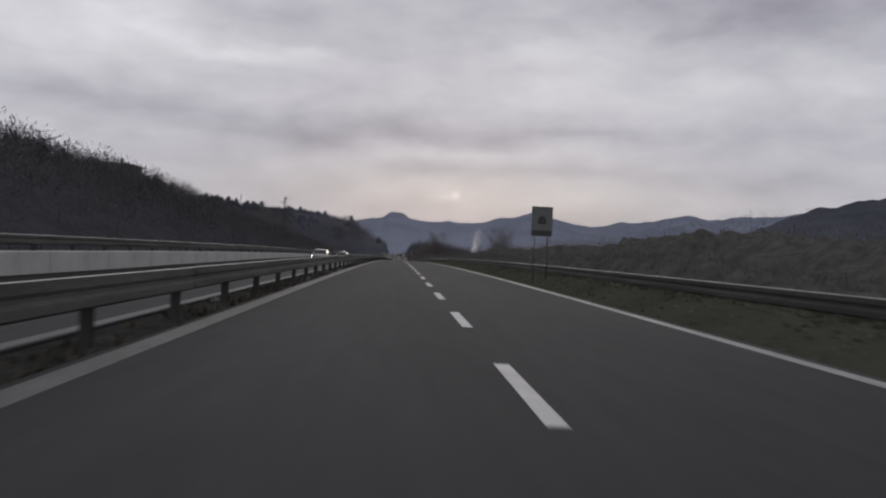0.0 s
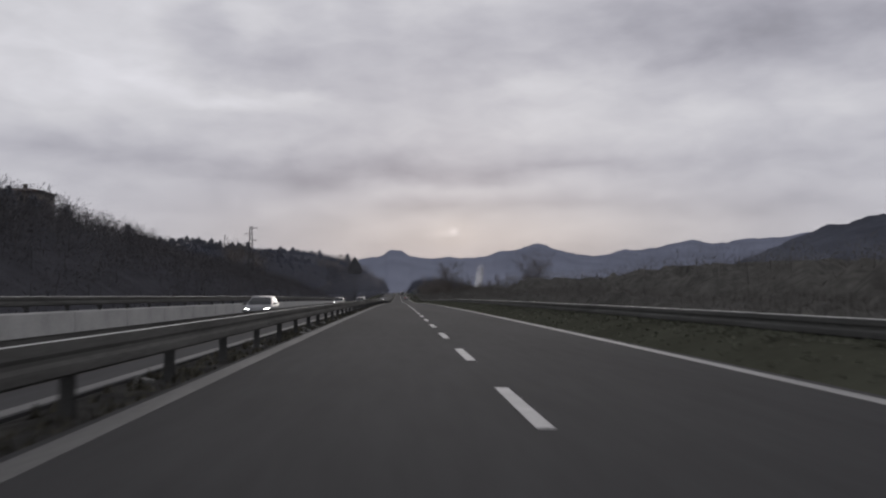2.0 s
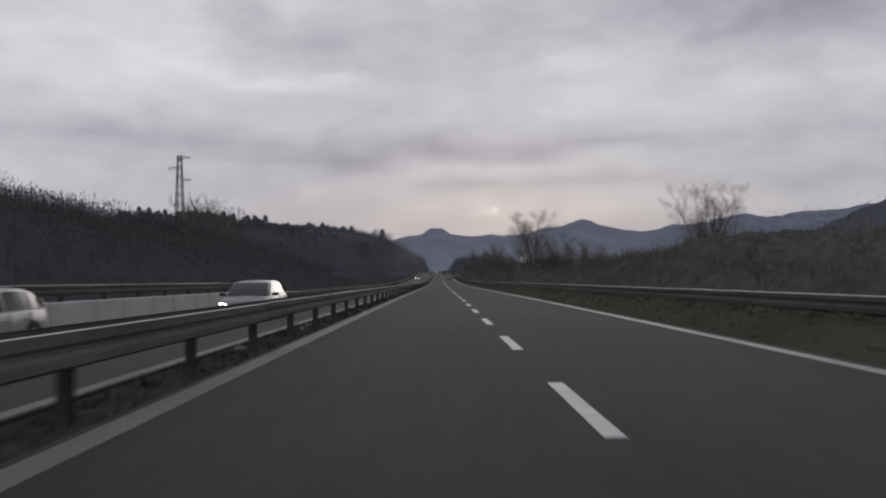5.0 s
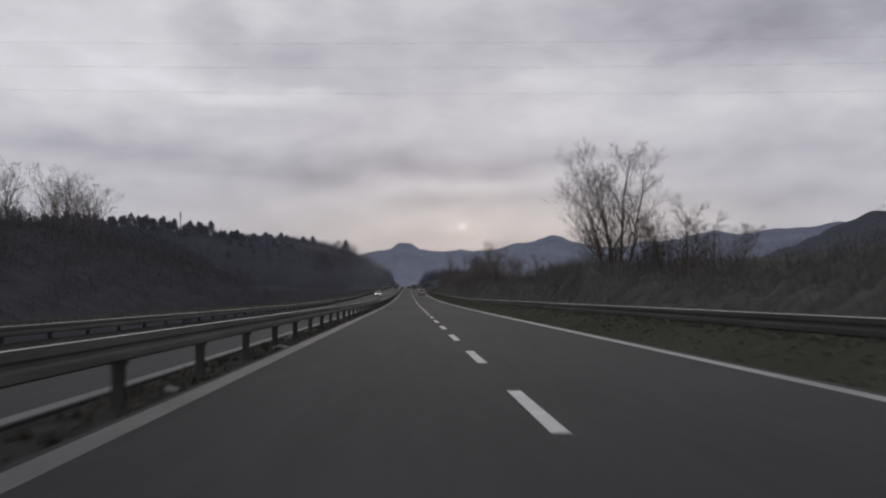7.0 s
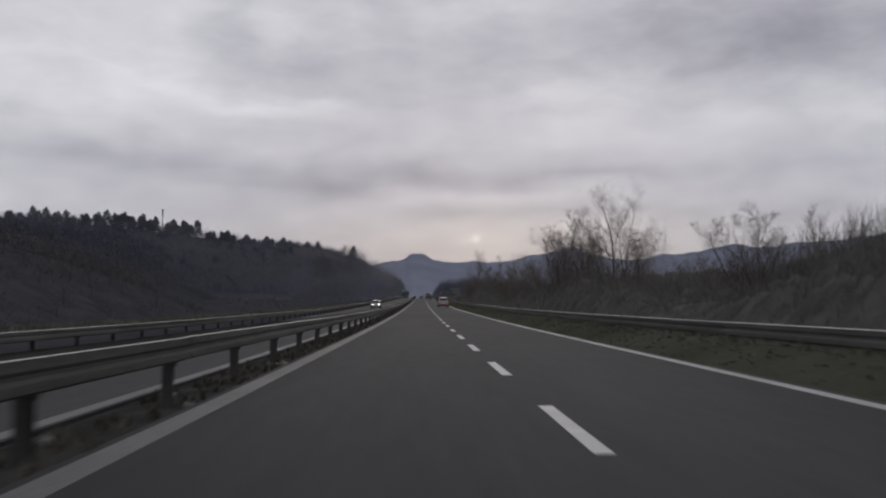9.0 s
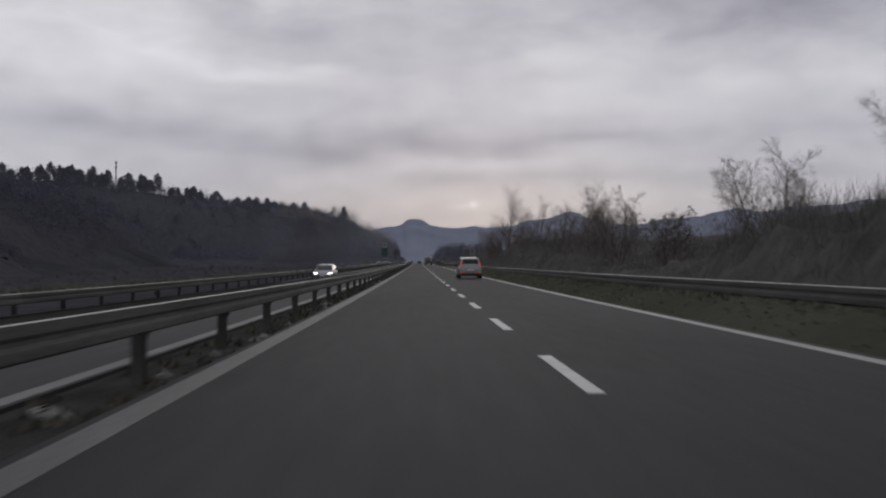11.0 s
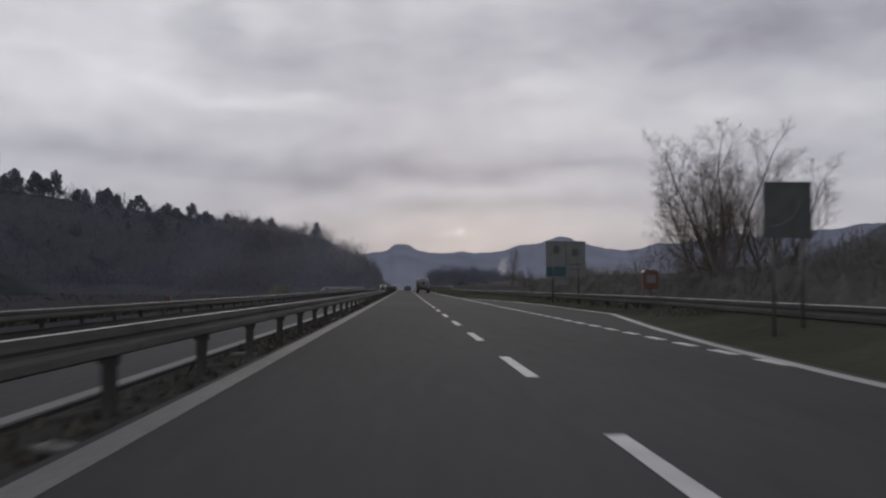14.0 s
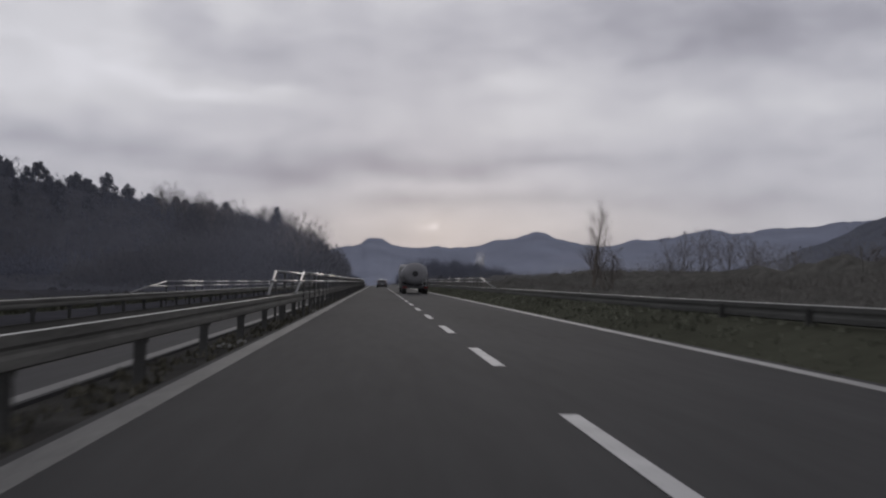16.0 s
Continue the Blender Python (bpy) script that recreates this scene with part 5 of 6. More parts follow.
def call_box(x, y, turn):
    t = thing("emergency_call_box", (x, y, road_z(y) - 0.05 + (0.32 if x > 0 else -0.3)), "orange emergency call box on a grey post beside the barrier", "call box", "emergency call boxes", turn)
    s = Shape()
    s.box(-0.05, 0.05, -0.05, 0.05, -0.7, 0.75)
    s.make("post", POLE, t)
    s = Shape()
    s.loft([[(-0.3 + e, y, 0.7), (0.3 - e, y, 0.7), (0.3 - e, y, 1.35), (0.22 - e, y, 1.45), (-0.22 + e, y, 1.45), (-0.3 + e, y, 1.35)] for y, e in ((-0.16, 0.02), (-0.13, 0.0), (0.13, 0.0), (0.16, 0.02))])
    s.make("housing", ORANGE, t)
    s = Shape()
    s.box(-0.18, 0.18, -0.165, -0.16, 0.95, 1.25)
    s.make("door", SIGN_FACE, t)
    return t


call_box(8.1, 572.3, 0)
o = call_box(-15.2, 590, 180)
o.matrix_basis = o.matrix_basis @ Matrix.Scale(0.6, 4)

SHEET = material("dull_pale_sheet", (0.13, 0.13, 0.11), 0.8, 0, 0.35, 1.5)
# backs of two signs across the road
t = thing("sign_back", (-13.6, 624.5, road_z(624.5) - 0.35), "pale weathered back of a sign with a rounded shoulder", "road sign")
s = Shape()
arc = [(-1.2, 0.55)] + [(-0.2 - 1.0 * math.cos(k * math.pi / 16), 0.55 + 1.15 * math.sin(k * math.pi / 16)) for k in range(1, 9)] + [(0.0, 1.7), (0.0, 0.55)]
s.loft([[(x, y, z) for x, z in arc] for y in (0.0, 0.03)])
s.make("plate", SHEET, t)
s = Shape()
panel(s, 0.95, 1.15, 0.55)
o = s.make("panel", SHEET, t)
o.location.x = 0.52
s = Shape()
s.box(0.2, 0.85, -0.03, -0.016, 0.95, 1.02)
s.box(0.2, 0.85, -0.03, -0.016, 1.3, 1.37)
s.make("bars", SIGN_DULL, t)
poles(t, (-0.6, 0.5), 1.6, 0.04)

# ---- mast and wires ----
LATTICE = material("mast_steel", (0.05, 0.05, 0.053), 0.6, 0.4, 0.3, 2.0)
mx, my = -44.4, 338.0
mz = land(mx, my)
mtop = road_z(my) + 22.4
mast = thing("power_mast", (mx, my, mz), "slim steel lattice power mast with side arms", "mast")
hm = mtop - mz
s = Shape()
half = lambda z: 0.9 - 0.62 * z / hm
N_M = 12
for i in range(N_M):
    z0, z1 = hm * i / N_M, hm * (i + 1) / N_M
    a, b = half(z0), half(z1)
    c0 = [(-a, -a, z0), (a, -a, z0), (a, a, z0), (-a, a, z0)]
    c1 = [(-b, -b, z1), (b, -b, z1), (b, b, z1), (-b, b, z1)]
    for k in range(4):
        s.tube(c0[k], c1[k], 0.08, 0.08, 4)
        s.tube(c0[k], c1[(k + 1) % 4], 0.035, 0.035, 4)
        s.tube(c0[(k + 1) % 4], c1[k], 0.035, 0.035, 4)
s.make("lattice", LATTICE, mast)
tips = []
for z, side in ((hm - 0.2, 1), (hm - 2.0, -1), (hm - 3.9, 1)):
    s = Shape()
    a = half(z)
    tip = (side * 1.75, 0, z - 0.15)
    for yy in (-a, a):
        s.tube((side * a, yy, z), tip, 0.05, 0.04, 4)
        s.tube((side * a, yy, z - 0.5), tip, 0.05, 0.04, 4)
    s.tube(tip, (tip[0], 0, tip[2] - 0.5), 0.06, 0.06, 6)
    s.make("arm", LATTICE, mast)
    tips.append((mx + tip[0], my, mz + tip[2] - 0.5))
CABLE = material("dark_cable", (0.06, 0.06, 0.06), 0.5, 0.5, 0.1, 1.0)
for k, a in enumerate(tips):
    b = Vector((190, 318 + 3 * k, a[2] + 6))
    c = Vector((-330, 372 + 3 * k, a[2] + 30))
    w = Shape()
    for p, q, sag in ((Vector(a), b, 3.5), (Vector(a), c, 3.0)):
        pts_ = [p.lerp(q, i / 24) - Vector((0, 0, sag * 4 * (i / 24) * (1 - i / 24))) for i in range(25)]
        for u, v in zip(pts_, pts_[1:]):
            w.tube(u, v, 0.0045, 0.0045, 4, cap=False)
    tagged(w.make("power_cable", CABLE), "thin dark power cable strung across the motorway", "cable", "power cables")

# ---- buildings ----
PLASTER = material("dull_plaster", (0.16, 0.14, 0.12), 0.9, 0, 0.3, 0.6)
ROOF = material("clay_roof", (0.075, 0.055, 0.048), 0.9, 0, 0.35, 1.2)
PANE = material("dark_window", (0.02, 0.022, 0.025), 0.15, 0, 0.2, 2.0)
PALE_ROOF = material("pale_sheet_roof", (0.34, 0.33, 0.32), 0.7, 0, 0.25, 0.6)


def house(x, y, z, w, d, h, wall, roof, rise, label, chimneys, name="house"):
    t = thing(name, (x, y, z), label, "building")
    s = Shape()
    s.box(-w / 2, w / 2, -d / 2, d / 2, -4, h)
    s.make("wall", wall, t)
    s = Shape()
    e = 0.7
    a = [(-w / 2 - e, -d / 2 - e, h), (w / 2 + e, -d / 2 - e, h), (w / 2 + e, d / 2 + e, h), (-w / 2 - e, d / 2 + e, h)]
    b = [(-w * 0.28, 0, h + rise), (w * 0.28, 0, h + rise)]
    low = [(p[0], p[1], p[2] - 0.25) for p in a]
    s.v = a + b + low
    s.f = [(0, 1, 5, 4), (2, 3, 4, 5), (1, 2, 5), (3, 0, 4), (9, 8, 7, 6), (0, 6, 7, 1), (1, 7, 8, 2), (2, 8, 9, 3), (3, 9, 6, 0)]
    r_ = s.make("roof", roof, t)
    for cx in chimneys:
        c = Shape()
        c.box(cx - 0.4, cx + 0.4, -0.4, 0.4, h + rise * 0.4, h + rise + 0.9)
        c.box(cx - 0.5, cx + 0.5, -0.5, 0.5, h + rise + 0.9, h + rise + 1.05)
        c.make("chimney", wall, r_)
    n = max(2, int(w / 3))
    for k in range(n):
        wx = -w / 2 + w * (k + 0.5) / n
        for wz in ([1.0] if h < 4.5 else [1.0, 3.8]):
            q = Shape()
            q.box(wx - 0.5, wx + 0.5, -d / 2 - 0.02, -d / 2 + 0.1, wz, wz + 1.3)
            q.make("window", PANE, t)
    return t


house(-98, 302, land(-98, 302) + 4.5, 18, 9, 6.4, PLASTER, ROOF, 1.1, "wide low house with a clay roof among hilltop trees", (-5, 3.5))
house(-111.5, 840, land(-111.5, 840) - 0.2, 13, 7, 2.3, PLASTER, PALE_ROOF, 1.0, "low shed with a pale roof at the foot of the hill", (), "shed")

# ---- smoke over the plain, tinted sheets for haze ----
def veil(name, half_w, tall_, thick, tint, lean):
    """Tinted see-through sheet, for smoke and added distance haze: dense low down in the middle, thinning out upwards
    and sideways.
    """
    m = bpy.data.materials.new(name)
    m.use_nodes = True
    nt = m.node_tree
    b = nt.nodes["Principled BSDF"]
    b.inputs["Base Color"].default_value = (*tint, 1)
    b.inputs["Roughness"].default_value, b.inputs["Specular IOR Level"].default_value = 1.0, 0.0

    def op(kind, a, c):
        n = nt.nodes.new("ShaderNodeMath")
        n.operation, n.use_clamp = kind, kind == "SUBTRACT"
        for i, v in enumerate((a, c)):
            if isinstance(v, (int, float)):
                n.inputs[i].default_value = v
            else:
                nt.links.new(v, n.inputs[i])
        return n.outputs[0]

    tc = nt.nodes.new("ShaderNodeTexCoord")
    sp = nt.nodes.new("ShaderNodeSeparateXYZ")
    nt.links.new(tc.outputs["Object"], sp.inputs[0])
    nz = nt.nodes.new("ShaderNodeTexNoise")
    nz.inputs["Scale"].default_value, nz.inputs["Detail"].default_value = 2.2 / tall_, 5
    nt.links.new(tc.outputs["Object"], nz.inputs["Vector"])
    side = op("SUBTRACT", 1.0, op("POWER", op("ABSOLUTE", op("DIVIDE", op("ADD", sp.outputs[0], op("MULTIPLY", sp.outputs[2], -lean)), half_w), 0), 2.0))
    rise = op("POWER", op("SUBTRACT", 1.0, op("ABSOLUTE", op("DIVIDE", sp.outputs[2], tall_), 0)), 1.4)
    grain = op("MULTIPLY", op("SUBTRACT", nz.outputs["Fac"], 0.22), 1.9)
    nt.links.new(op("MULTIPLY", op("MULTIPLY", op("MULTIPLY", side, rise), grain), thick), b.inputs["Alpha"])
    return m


def mist(x, y, half_w, tall_, thick, bow, label, name="haze_sheet", tint=(0.62, 0.66, 0.80), drift=(0, 0)):
    s = Shape()
    n = 24
    s.loft([[(half_w * (2 * i / n - 1) * (1 if drift == (0, 0) else 0.6 + 0.08 * k) + drift[0] * k / 6, drift[1] * k / 6 + bow * (2 * i / n - 1) ** 2 + 0.06 * tall_ * math.sin(i * 1.3 + k), tall_ * k / 6 * (1 + 0.08 * math.sin(i * 2.1))) for i in range(n + 1)] for k in range(7)], cap=False, closed=False)
    o = s.make(name, veil(name, half_w, tall_ * 1.08, thick, tint, drift[0] / tall_), smooth=True)
    o.location = (x, y, road_z(y) - 2)
    tagged(o, label, "mist", kind="stuff")


# tinted sheets added to veil hills and plain with haze
mist(300, 3050, 1500, 105, 0.55, -200, "thin bluish haze sheet along the foot of the mountains")
mist(650, 2250, 700, 60, 0.40, -150, "thin bluish haze sheet over the plain")
mist(-100, 792, 900, 100, 0.17, 0, "thin haze sheet in front of the hillside woods")
mist(0, 1020, 1200, 110, 0.05, 0, "thin haze sheet in the valley")
mist(100, 1400, 1600, 110, 0.12, 0, "thin haze sheet in the valley")
for dx, dz in ((0, 0), (2, 4), (4, 9)):
    mist(232 + dx, 2700 + 9 * dx, 10 + dx, 84 + dz, 3.6, 3, "thin pale column of smoke over the plain", "smoke_plume", (0.97, 0.96, 0.95), (20, 100))
for x, y, w, h, k in ((420, 2500, 60, 60, 0.9), (690, 2100, 80, 75, 0.8), (930, 2000, 60, 90, 0.75), (330, 1750, 45, 42, 0.6)):
    mist(x, y, w, h, k, 4, "pale drift of smoke above the fields", "smoke_drift", (0.80, 0.82, 0.90))

# ---- vehicles ----
SILVER = material("silver_paint", (0.23, 0.235, 0.24), 0.42, 0.35, 0.06, 0.8, spec=0.6)
WHITE = material("pale_paint", (0.19, 0.19, 0.19), 0.4, 0.0, 0.06, 0.8, spec=0.45)
GREY_PAINT = material("grey_paint", (0.15, 0.155, 0.16), 0.35, 0.4, 0.06, 0.8, spec=0.6)
DARK_PAINT = material("dark_paint", (0.03, 0.032, 0.036), 0.3, 0.1, 0.1, 0.8, spec=0.6)
RUBBER = material("tyre_rubber", (0.018, 0.018, 0.018), 0.85, 0, 0.2, 6.0)
TRIM = material("black_trim", (0.025, 0.025, 0.027), 0.6, 0, 0.2, 5.0)
RIM = material("alloy_rim", (0.42, 0.43, 0.44), 0.35, 0.7, 0.1, 4.0)
PLATE = material("plate_white", (0.5, 0.5, 0.5), 0.5, 0, 0.05, 4.0)
RED_OFF = material("red_lens", (0.13, 0.012, 0.01), 0.2, 0, 0.1, 4.0)
CLEAR = material("clear_lens", (0.5, 0.5, 0.5), 0.15, 0.2, 0.1, 4.0)
RED_ON = lit("lit_tail_lamp", (1.0, 0.07, 0.04), 0.4)
WHITE_ON = lit("lit_headlamp", (1.0, 0.97, 0.92), 9.0)
CAR_GLASS = bpy.data.materials.new("car_glass")
CAR_GLASS.use_nodes = True
g = CAR_GLASS.node_tree.nodes["Principled BSDF"]
g.inputs["Base Color"].default_value = (0.02, 0.022, 0.025, 1)
g.inputs["Roughness"].default_value = 0.12
g.inputs["Specular IOR Level"].default_value = 0.22

SHELL = [(-2.06, 0.66, 0.36, 0.74), (-2.0, 0.76, 0.26, 0.84), (-1.85, 0.80, 0.20, 0.90), (-1.2, 0.825, 0.17, 0.90), (-0.4, 0.83, 0.17, 0.88), (0.5, 0.83, 0.17, 0.86),
         (0.95, 0.82, 0.17, 0.85), (1.35, 0.80, 0.17, 0.80), (1.75, 0.76, 0.18, 0.71), (1.95, 0.68, 0.22, 0.62), (2.06, 0.55, 0.30, 0.52)]
CABIN = [(1.02, 0.72, 0.70, 0.82, 0.845), (0.62, 0.745, 0.64, 0.83, 1.08), (0.20, 0.755, 0.585, 0.84, 1.29), (-0.1, 0.76, 0.58, 0.85, 1.345), (-0.8, 0.76, 0.58, 0.86, 1.36), (-1.45, 0.75, 0.565, 0.87, 1.33),
         (-1.72, 0.74, 0.56, 0.87, 1.27), (-1.93, 0.73, 0.64, 0.87, 0.98), (-2.0, 0.72, 0.70, 0.85, 0.90)]


def cabin_at(y, cab=CABIN):
    ys_ = [c[0] for c in cab][::-1]
    return [float(np.interp(y, ys_, [c[k] for c in cab][::-1])) for k in (1, 2, 3, 4)]


def flank(y, k, side, cab, out=0.008):
    """A point on the cabin's side, k from belt to roof edge."""
    hb, ht, zb, zt = cabin_at(y, cab)
    z0, z1 = zb, zt - 0.05
    return (side * (hb + (ht + 0.03 - hb) * k + out), y, z0 + (z1 - z0) * k)


def car(paint, place, turn, label, lamps_front, lamps_rear, stretch=1.0, group="", rise=1.0, back=0.0):
    cab = [(y - back * min(max((y + 0.4) / 0.8, 0), 1), hb, ht, zb, zb + (zt - zb) * rise) for y, hb, ht, zb, zt in CABIN]
    t = thing("car", place, label, "car", group, turn)
    S_ = lambda p: (p[0], p[1] * stretch, p[2])
    s = Shape()
    rings = []
    for y, hw, zl, zb in SHELL:
        zm = zl + (zb - zl) * 0.55
        half_ = [(0, zl), (hw * 0.86, zl), (hw * 0.985, zl + 0.07), (hw, zm - 0.08), (hw * 1.005, zm + 0.02), (hw * 0.98, zb - 0.07), (hw * 0.93, zb - 0.02), (hw * 0.80, zb + 0.005), (0, zb + 0.025)]
        rings.append([S_((x, y, z)) for x, z in half_] + [S_((-x, y, z)) for x, z in half_[-2:0:-1]])
    s.loft(rings)
    body = s.make("body", paint, t, smooth=True)
    s = Shape()
    rings = []
    for y, hb, ht, zb, zt in cab:
        half_ = [(0, zb - 0.03), (hb, zb - 0.03), (hb, zb), (ht + 0.03, zt - 0.05), (ht * 0.9, zt - 0.008), (0, zt + 0.012)]
        rings.append([S_((x, y, z)) for x, z in half_] + [S_((-x, y, z)) for x, z in half_[-2:0:-1]])
    s.loft(rings)
    s.make("roof", paint, t, smooth=True)
    # side windows
    for side in (-1, 1):
        for y0, y1, taper in ((0.78 - back, -0.28 - back * 0.5, 0.5), (-0.36 - back * 0.5, -1.12, 0), (-1.2, -1.66, 0)):
            q = Shape()
            top = 0.93
            ya = y0 - taper
            lower = [flank(y0 + (y1 - y0) * i / 4, 0.10, side, cab) for i in range(5)]
            upper = [flank(ya + (y1 - ya) * i / 4, top if not (taper and i == 0) else 0.90, side, cab) for i in range(5)]
            q.loft([[S_(p) for p in lower], [S_(p) for p in upper]], cap=False, closed=False)
            q.make("window", CAR_GLASS, t)
        # seams, mouldings, handles
        q = Shape()
        for y in (0.86, -0.32, -1.15):
            q.box(side * 0.826, side * 0.837, (y - 0.003) * stretch, (y + 0.003) * stretch, 0.26, 0.84)
        q.make("door_seam", TRIM, t)
        q = Shape()
        q.box(side * 0.825, side * 0.852, -1.0 * stretch, 0.84 * stretch, 0.44, 0.50)
        q.make("side_moulding", paint, t)
        for y in (-0.12, -0.98):
            q = Shape()
            q.loft([[(side * 0.825, (y + dy) * stretch, 0.70 + dz) for dy, dz in ((-0.1, -0.02), (0.1, -0.02), (0.1, 0.02), (-0.1, 0.02))],
                    [(side * 0.862, (y + dy * 0.9) * stretch, 0.70 + dz * 0.8) for dy, dz in ((-0.1, -0.02), (0.1, -0.02), (0.1, 0.02), (-0.1, 0.02))]])
            q.make("door_handle", paint, t)
        q = Shape()
        q.loft([[(side * x, (0.70 + dy) * stretch, 0.90 + dz) for dy, dz in ((-0.05, -0.05), (0.07, -0.04), (0.07, 0.04), (-0.05, 0.07))] for x in (0.78, 0.83, 0.92, 0.97)])
        q.make("wing_mirror", TRIM, t)
        # lamps
        q = Shape()
        q.loft([[S_((side * x, y, z)) for x, y, z in ((0.40, 1.99, 0.52), (0.66, 1.90, 0.56), (0.70, 1.84, 0.66), (0.44, 1.96, 0.64))],
                [S_((side * x, y + 0.03, z)) for x, y, z in ((0.41, 2.0, 0.53), (0.65, 1.91, 0.57), (0.69, 1.85, 0.65), (0.45, 1.97, 0.63))]])
        q.make("headlamp", WHITE_ON if lamps_front else CLEAR, t)
        q = Shape()
        q.loft([[S_((side * x, y, z)) for x, y, z in ((0.63, -1.99, 0.90), (0.75, -1.93, 0.88), (0.70, -1.82, 1.12), (0.63, -1.86, 1.14))],
                [S_((side * x, y - 0.025, z)) for x, y, z in ((0.63, -1.99, 0.90), (0.74, -1.94, 0.89), (0.70, -1.83, 1.11), (0.63, -1.87, 1.13))]])
        q.make("tail_lamp", RED_ON if lamps_rear else RED_OFF, t)
        q = Shape()
        q.box(side * 0.42, side * 0.66, -2.085 * stretch, -2.04 * stretch, 0.40, 0.45)
        q.make("bumper_lamp", RED_ON if lamps_rear else RED_OFF, t)
    # windscreen, rear window
    q = Shape()
    front = [(0.98, 0.66), (0.62, 0.60), (0.24, 0.545)]
    q.loft([[S_((x * w, y - back + 0.012, cabin_at(y - back, cab)[3] + 0.012)) for x in (-1, -0.5, 0, 0.5, 1)] for y, w in front], cap=False, closed=False)
    q.make("windscreen", CAR_GLASS, t)
    q = Shape()
    rear = [(-1.74, 0.53), (-1.83, 0.56), (-1.92, 0.60)]
    q.loft([[S_((x * w, y - 0.014, cabin_at(y, cab)[3] + 0.005)) for x in (-1, -0.5, 0, 0.5, 1)] for y, w in rear], cap=False, closed=False)
    q.make("rear_window", CAR_GLASS, t)
    # bumpers, grille, plates
    q = Shape()
    q.box(-0.62, 0.62, -2.09 * stretch, -2.0 * stretch, 0.28, 0.36)
    q.make("rear_bumper_strip", TRIM, t)
    q = Shape()
    q.box(-0.40, 0.40, 2.02 * stretch, 2.075 * stretch, 0.36, 0.50)
    q.make("grille", TRIM, t)
    q = Shape()
    q.box(-0.24, 0.24, -2.095 * stretch, -2.04 * stretch, 0.56, 0.66)
    q.make("plate", PLATE, t)
    q = Shape()
    q.box(-0.24, 0.24, 2.07 * stretch, 2.085 * stretch, 0.38, 0.47)
    q.make("plate", PLATE, t)
    # wheels
    for side in (-1, 1):
        for y in (1.27 * stretch, -1.25 * stretch):
            q = Shape()
            arch = lambda r, x: [(side * x, y + r * math.cos(k * math.pi / 12 - 0.15), 0.31 + r * math.sin(k * math.pi / 12 - 0.15)) for k in range(15)]
            q.loft([arch(0.365, 0.815), arch(0.365, 0.838), arch(0.33, 0.842)], cap=False, closed=False)
            q.loft([arch(0.36, 0.80), arch(0.36, 0.8335)], cap=True)
            q.make("wheel_arch", TRIM, t)
            q = Shape()
            rg = lambda r, x: [(side * x, y + r * math.cos(k * math.pi / 10), 0.30 + r * math.sin(k * math.pi / 10)) for k in range(20)]
            q.loft([rg(0.22, 0.66), rg(0.285, 0.665), rg(0.30, 0.69), rg(0.30, 0.82), rg(0.285, 0.848), rg(0.215, 0.852)], cap=True)
            wheel = q.make("wheel", RUBBER, t, smooth=False)
            q = Shape()
            q.loft([rg(0.21, 0.853), rg(0.205, 0.862), rg(0.18, 0.862), rg(0.175, 0.853)], cap=False)
            for k in range(5):
                a = k * 2 * math.pi / 5
                ca, sa = math.cos(a), math.sin(a)
                q.loft([[(side * x, y + ca * u - sa * v, 0.30 + sa * u + ca * v) for u, v in ((0.0, -0.03), (0.19, -0.022), (0.19, 0.022), (0.0, 0.03))] for x in (0.853, 0.864)])
            q.make("rim", RIM, wheel)
    return t


def park(paint, x, y, turn, label, fr, re_, stretch=1.0, group="oncoming cars", rise=1.0, back=0.0):
    z = road_z(y) + (cross(x) if x < -4.4 else 0.0)
    c = car(paint, (x, y, z), turn, label, fr, re_, stretch, group, rise, back)
    if turn == 180:
        c.matrix_basis = c.matrix_basis @ Matrix.Diagonal((0.96, 1.0, 0.93, 1.0))
    return c


park(SILVER, 2.22, 485.6, 0, "tall silver estate car with lit tail lamps in the slow lane", False, True, 1.0, "cars ahead", 1.3, 0.22)
park(DARK_PAINT, -0.9, 762, 0, "dark car far ahead in the fast lane", False, False, 1.0, "cars ahead")
park(WHITE, -8.5, 86.5, 180, "pale grey car with lit headlamps coming the other way", True, False)
park(GREY_PAINT, -8.9, 127, 180, "grey car with lit headlamps coming the other way", True, False, 0.95)
park(WHITE, -9.8, 206, 180, "pale grey car with lit headlamps coming the other way", True, False)
park(GREY_PAINT, -7.2, 219, 180, "grey car with lit headlamps coming the other way", True, False)
park(SILVER, -8.6, 489.6, 180, "silver saloon with lit headlamps coming the other way", True, False, 1.05)

# tank lorry ahead
TANK = material("tank_steel", (0.19, 0.19, 0.20), 0.5, 0.4, 0.2, 0.8)
lorry = thing("tank_lorry", (1.62, 690, road_z(690)), "grey tank lorry seen from behind in the slow lane", "lorry", "cars ahead")
s = Shape()
rg = lambda r, y: [(r * 1.04 * math.cos(k * math.pi / 14), y, 1.72 + r * 0.92 * math.sin(k * math.pi / 14)) for k in range(28)]
s.loft([rg(0.55, -0.12), rg(0.85, -0.05), rg(1.0, 0.05), rg(1.04, 0.2), rg(1.04, 9.0), rg(0.98, 9.2), rg(0.6, 9.35)])
s.make("tank", TANK, lorry, smooth=True)
for y in (0.6, 3.2, 5.8, 8.4):
    s = Shape()
    s.loft([rg(1.045, y), rg(1.06, y + 0.01), rg(1.06, y + 0.07), rg(1.045, y + 0.08)], cap=False)
    s.make("tank_band", STEEL, lorry)
s = Shape()
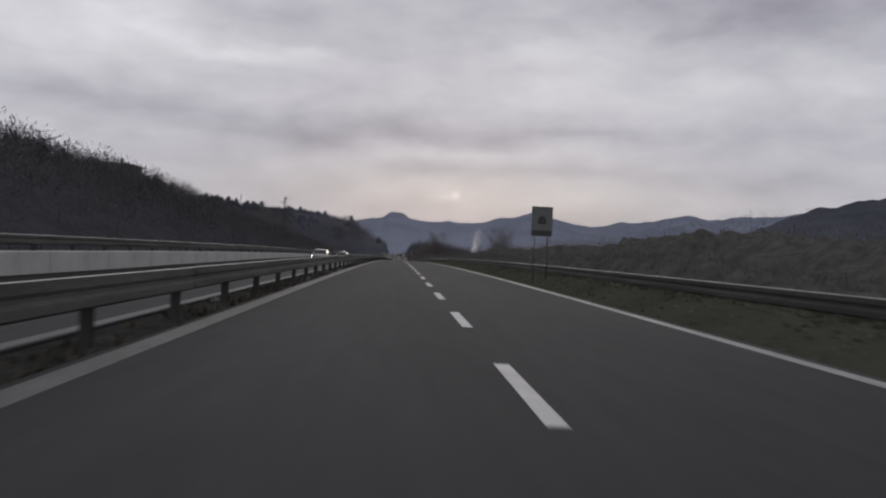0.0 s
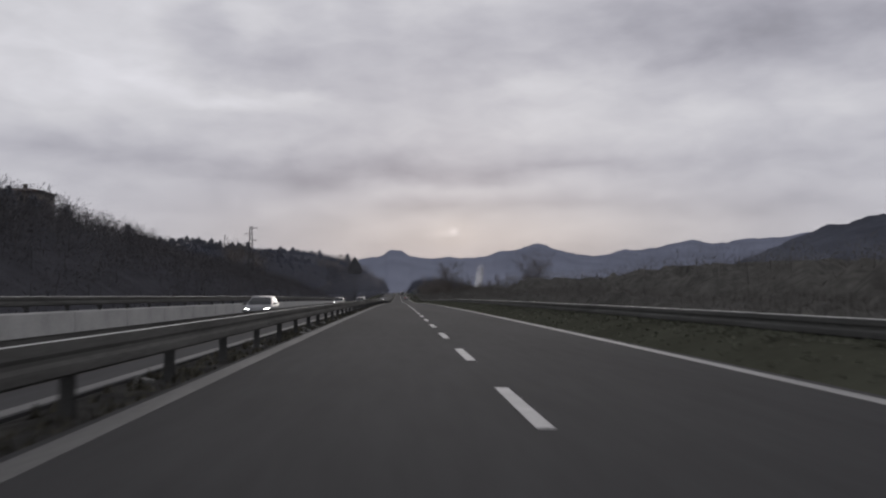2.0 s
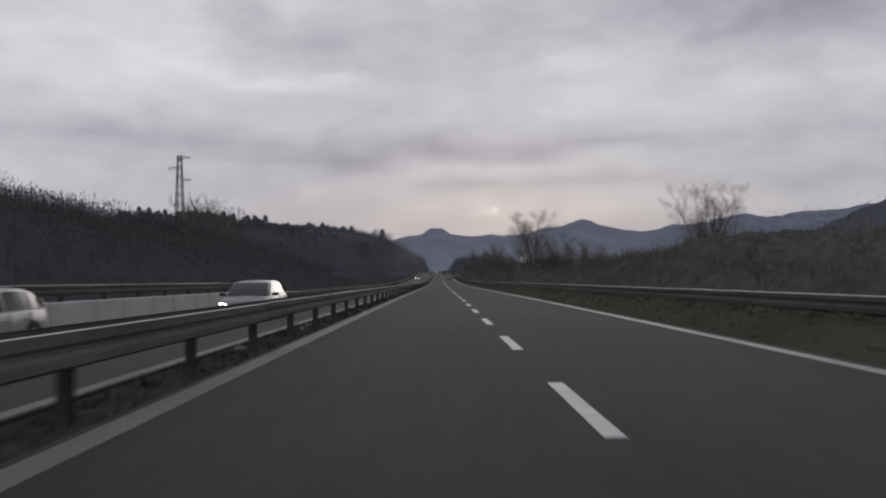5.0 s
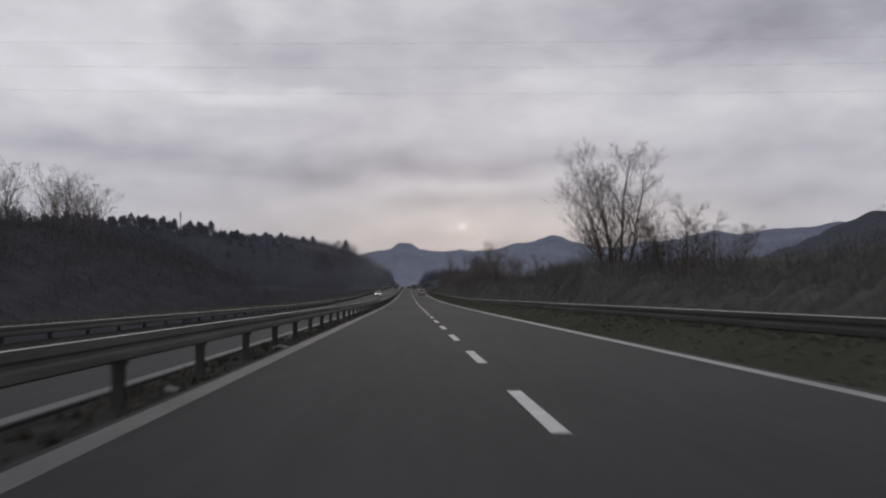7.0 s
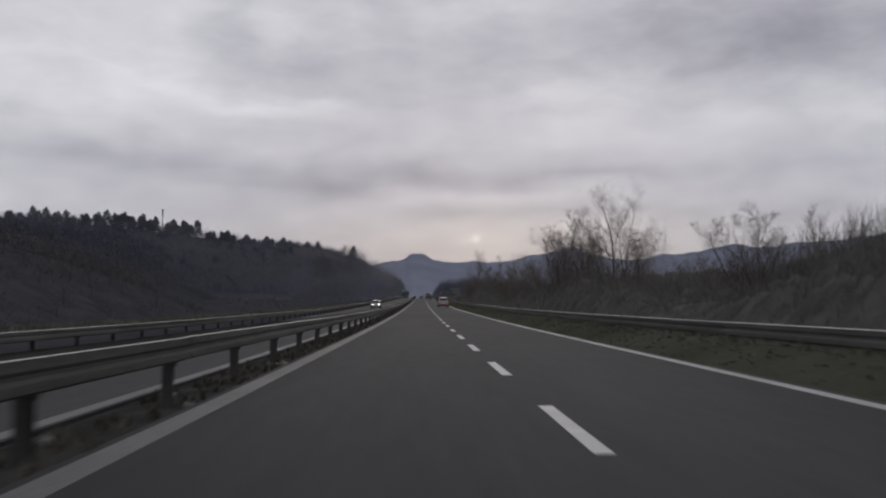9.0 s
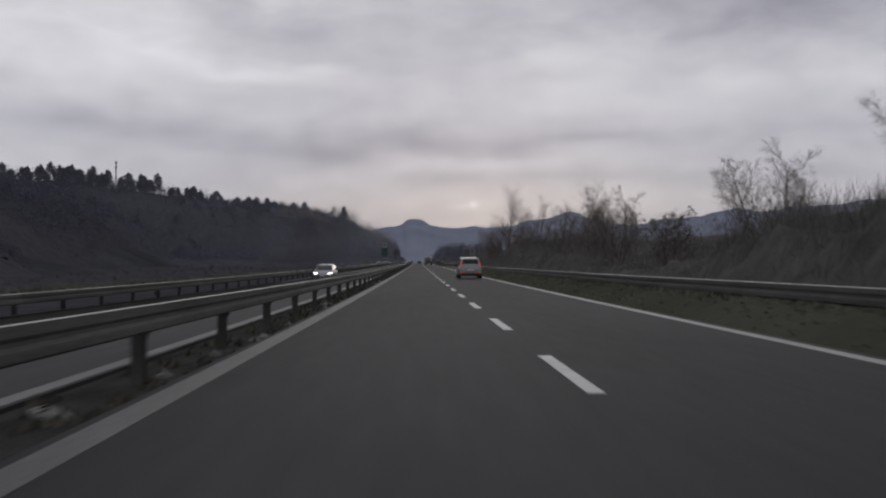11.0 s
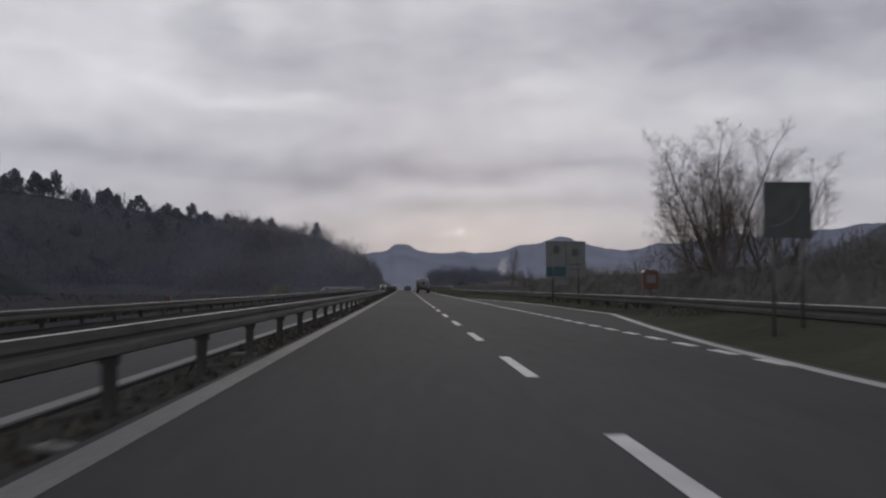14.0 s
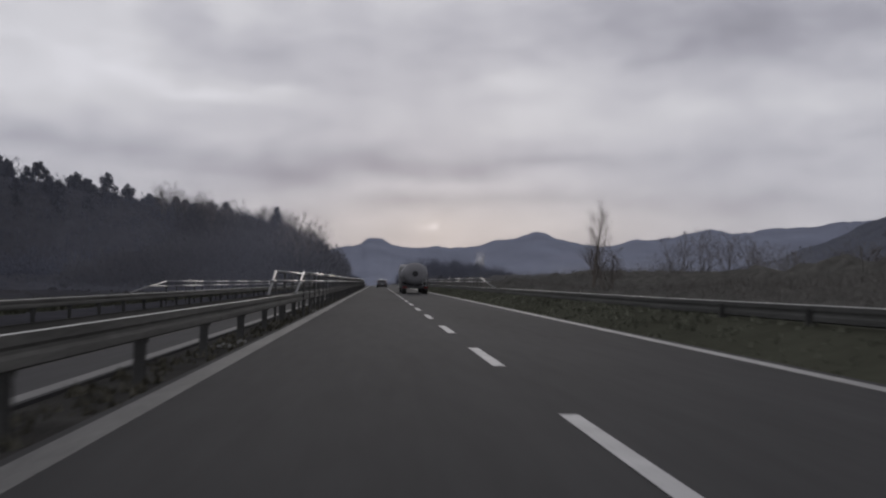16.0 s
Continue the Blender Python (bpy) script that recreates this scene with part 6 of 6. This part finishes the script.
s.tube((0, -0.14, 1.72), (0, -0.2, 1.72), 0.26, 0.24, 18)
s.make("manhole", TRIM, lorry)
s = Shape()
for k in range(6):
    s.tube((0.62, -0.12, 0.75 + 0.3 * k), (0.92, -0.12, 0.75 + 0.3 * k), 0.018, 0.018, 6)
for x in (0.62, 0.92):
    s.tube((x, -0.12, 0.6), (x, -0.02, 2.4), 0.02, 0.02, 6)
s.make("ladder", STEEL, lorry)
s = Shape()
s.box(-0.42, -0.30, 0.2, 11.5, 0.62, 0.82)
s.box(0.30, 0.42, 0.2, 11.5, 0.62, 0.82)
for y in (0.3, 4, 8):
    s.box(-1.0, 1.0, y, y + 0.12, 0.68, 0.86)
s.make("chassis", TRIM, lorry)
s = Shape()
s.box(-1.12, 1.12, -0.1, 0.05, 0.48, 0.66)
s.make("rear_bumper", TRIM, lorry)
for side in (-1, 1):
    s = Shape()
    s.box(side * 0.72, side * 1.08, -0.13, -0.1, 0.52, 0.63)
    s.make("tail_lamp", RED_OFF, lorry)
    s = Shape()
    s.box(side * 0.6, side * 1.12, 0.3, 4.0, 0.98, 1.02)
    s.make("mudguard", TRIM, lorry)
    for y in (0.8, 2.0, 3.2, 10.3):
        s = Shape()
        wg = lambda r, x: [(side * x, y + r * math.cos(k * math.pi / 10), 0.48 + r * math.sin(k * math.pi / 10)) for k in range(20)]
        s.loft([wg(0.3, 0.72), wg(0.46, 0.73), wg(0.48, 0.78), wg(0.48, 1.03), wg(0.46, 1.08), wg(0.28, 1.09)])
        s.make("wheel", RUBBER, lorry)
s = Shape()
s.loft([[(-w, y, 0.55), (w, y, 0.55), (w, y, 2.2), (w - 0.12, y, h_), (-w + 0.12, y, h_), (-w, y, 2.2)] for y, w, h_ in ((9.7, 1.1, 2.55), (10.2, 1.14, 2.75), (11.4, 1.14, 2.65), (11.75, 1.08, 2.3))])
s.make("cab", WHITE, lorry)

# a slim mast on the ridge
mast = thing("radio_mast", (-158, 884, land(-158, 884)), "slim dark radio mast among the ridge pines", "mast")
s = Shape()
s.tube((0, 0, -1), (0, 0, 17), 0.32, 0.22, 10)
s.make("pole", POST, mast)
for z in (13.5, 15.8):
    s = Shape()
    s.box(-0.4, 0.4, -0.35, -0.2, z, z + 1.4)
    s.box(-0.4, 0.4, 0.2, 0.35, z, z + 1.4)
    s.box(-0.4, 0.4, -0.2, 0.2, z + 0.6, z + 0.7)
    s.make("antenna_panel", POST, mast)
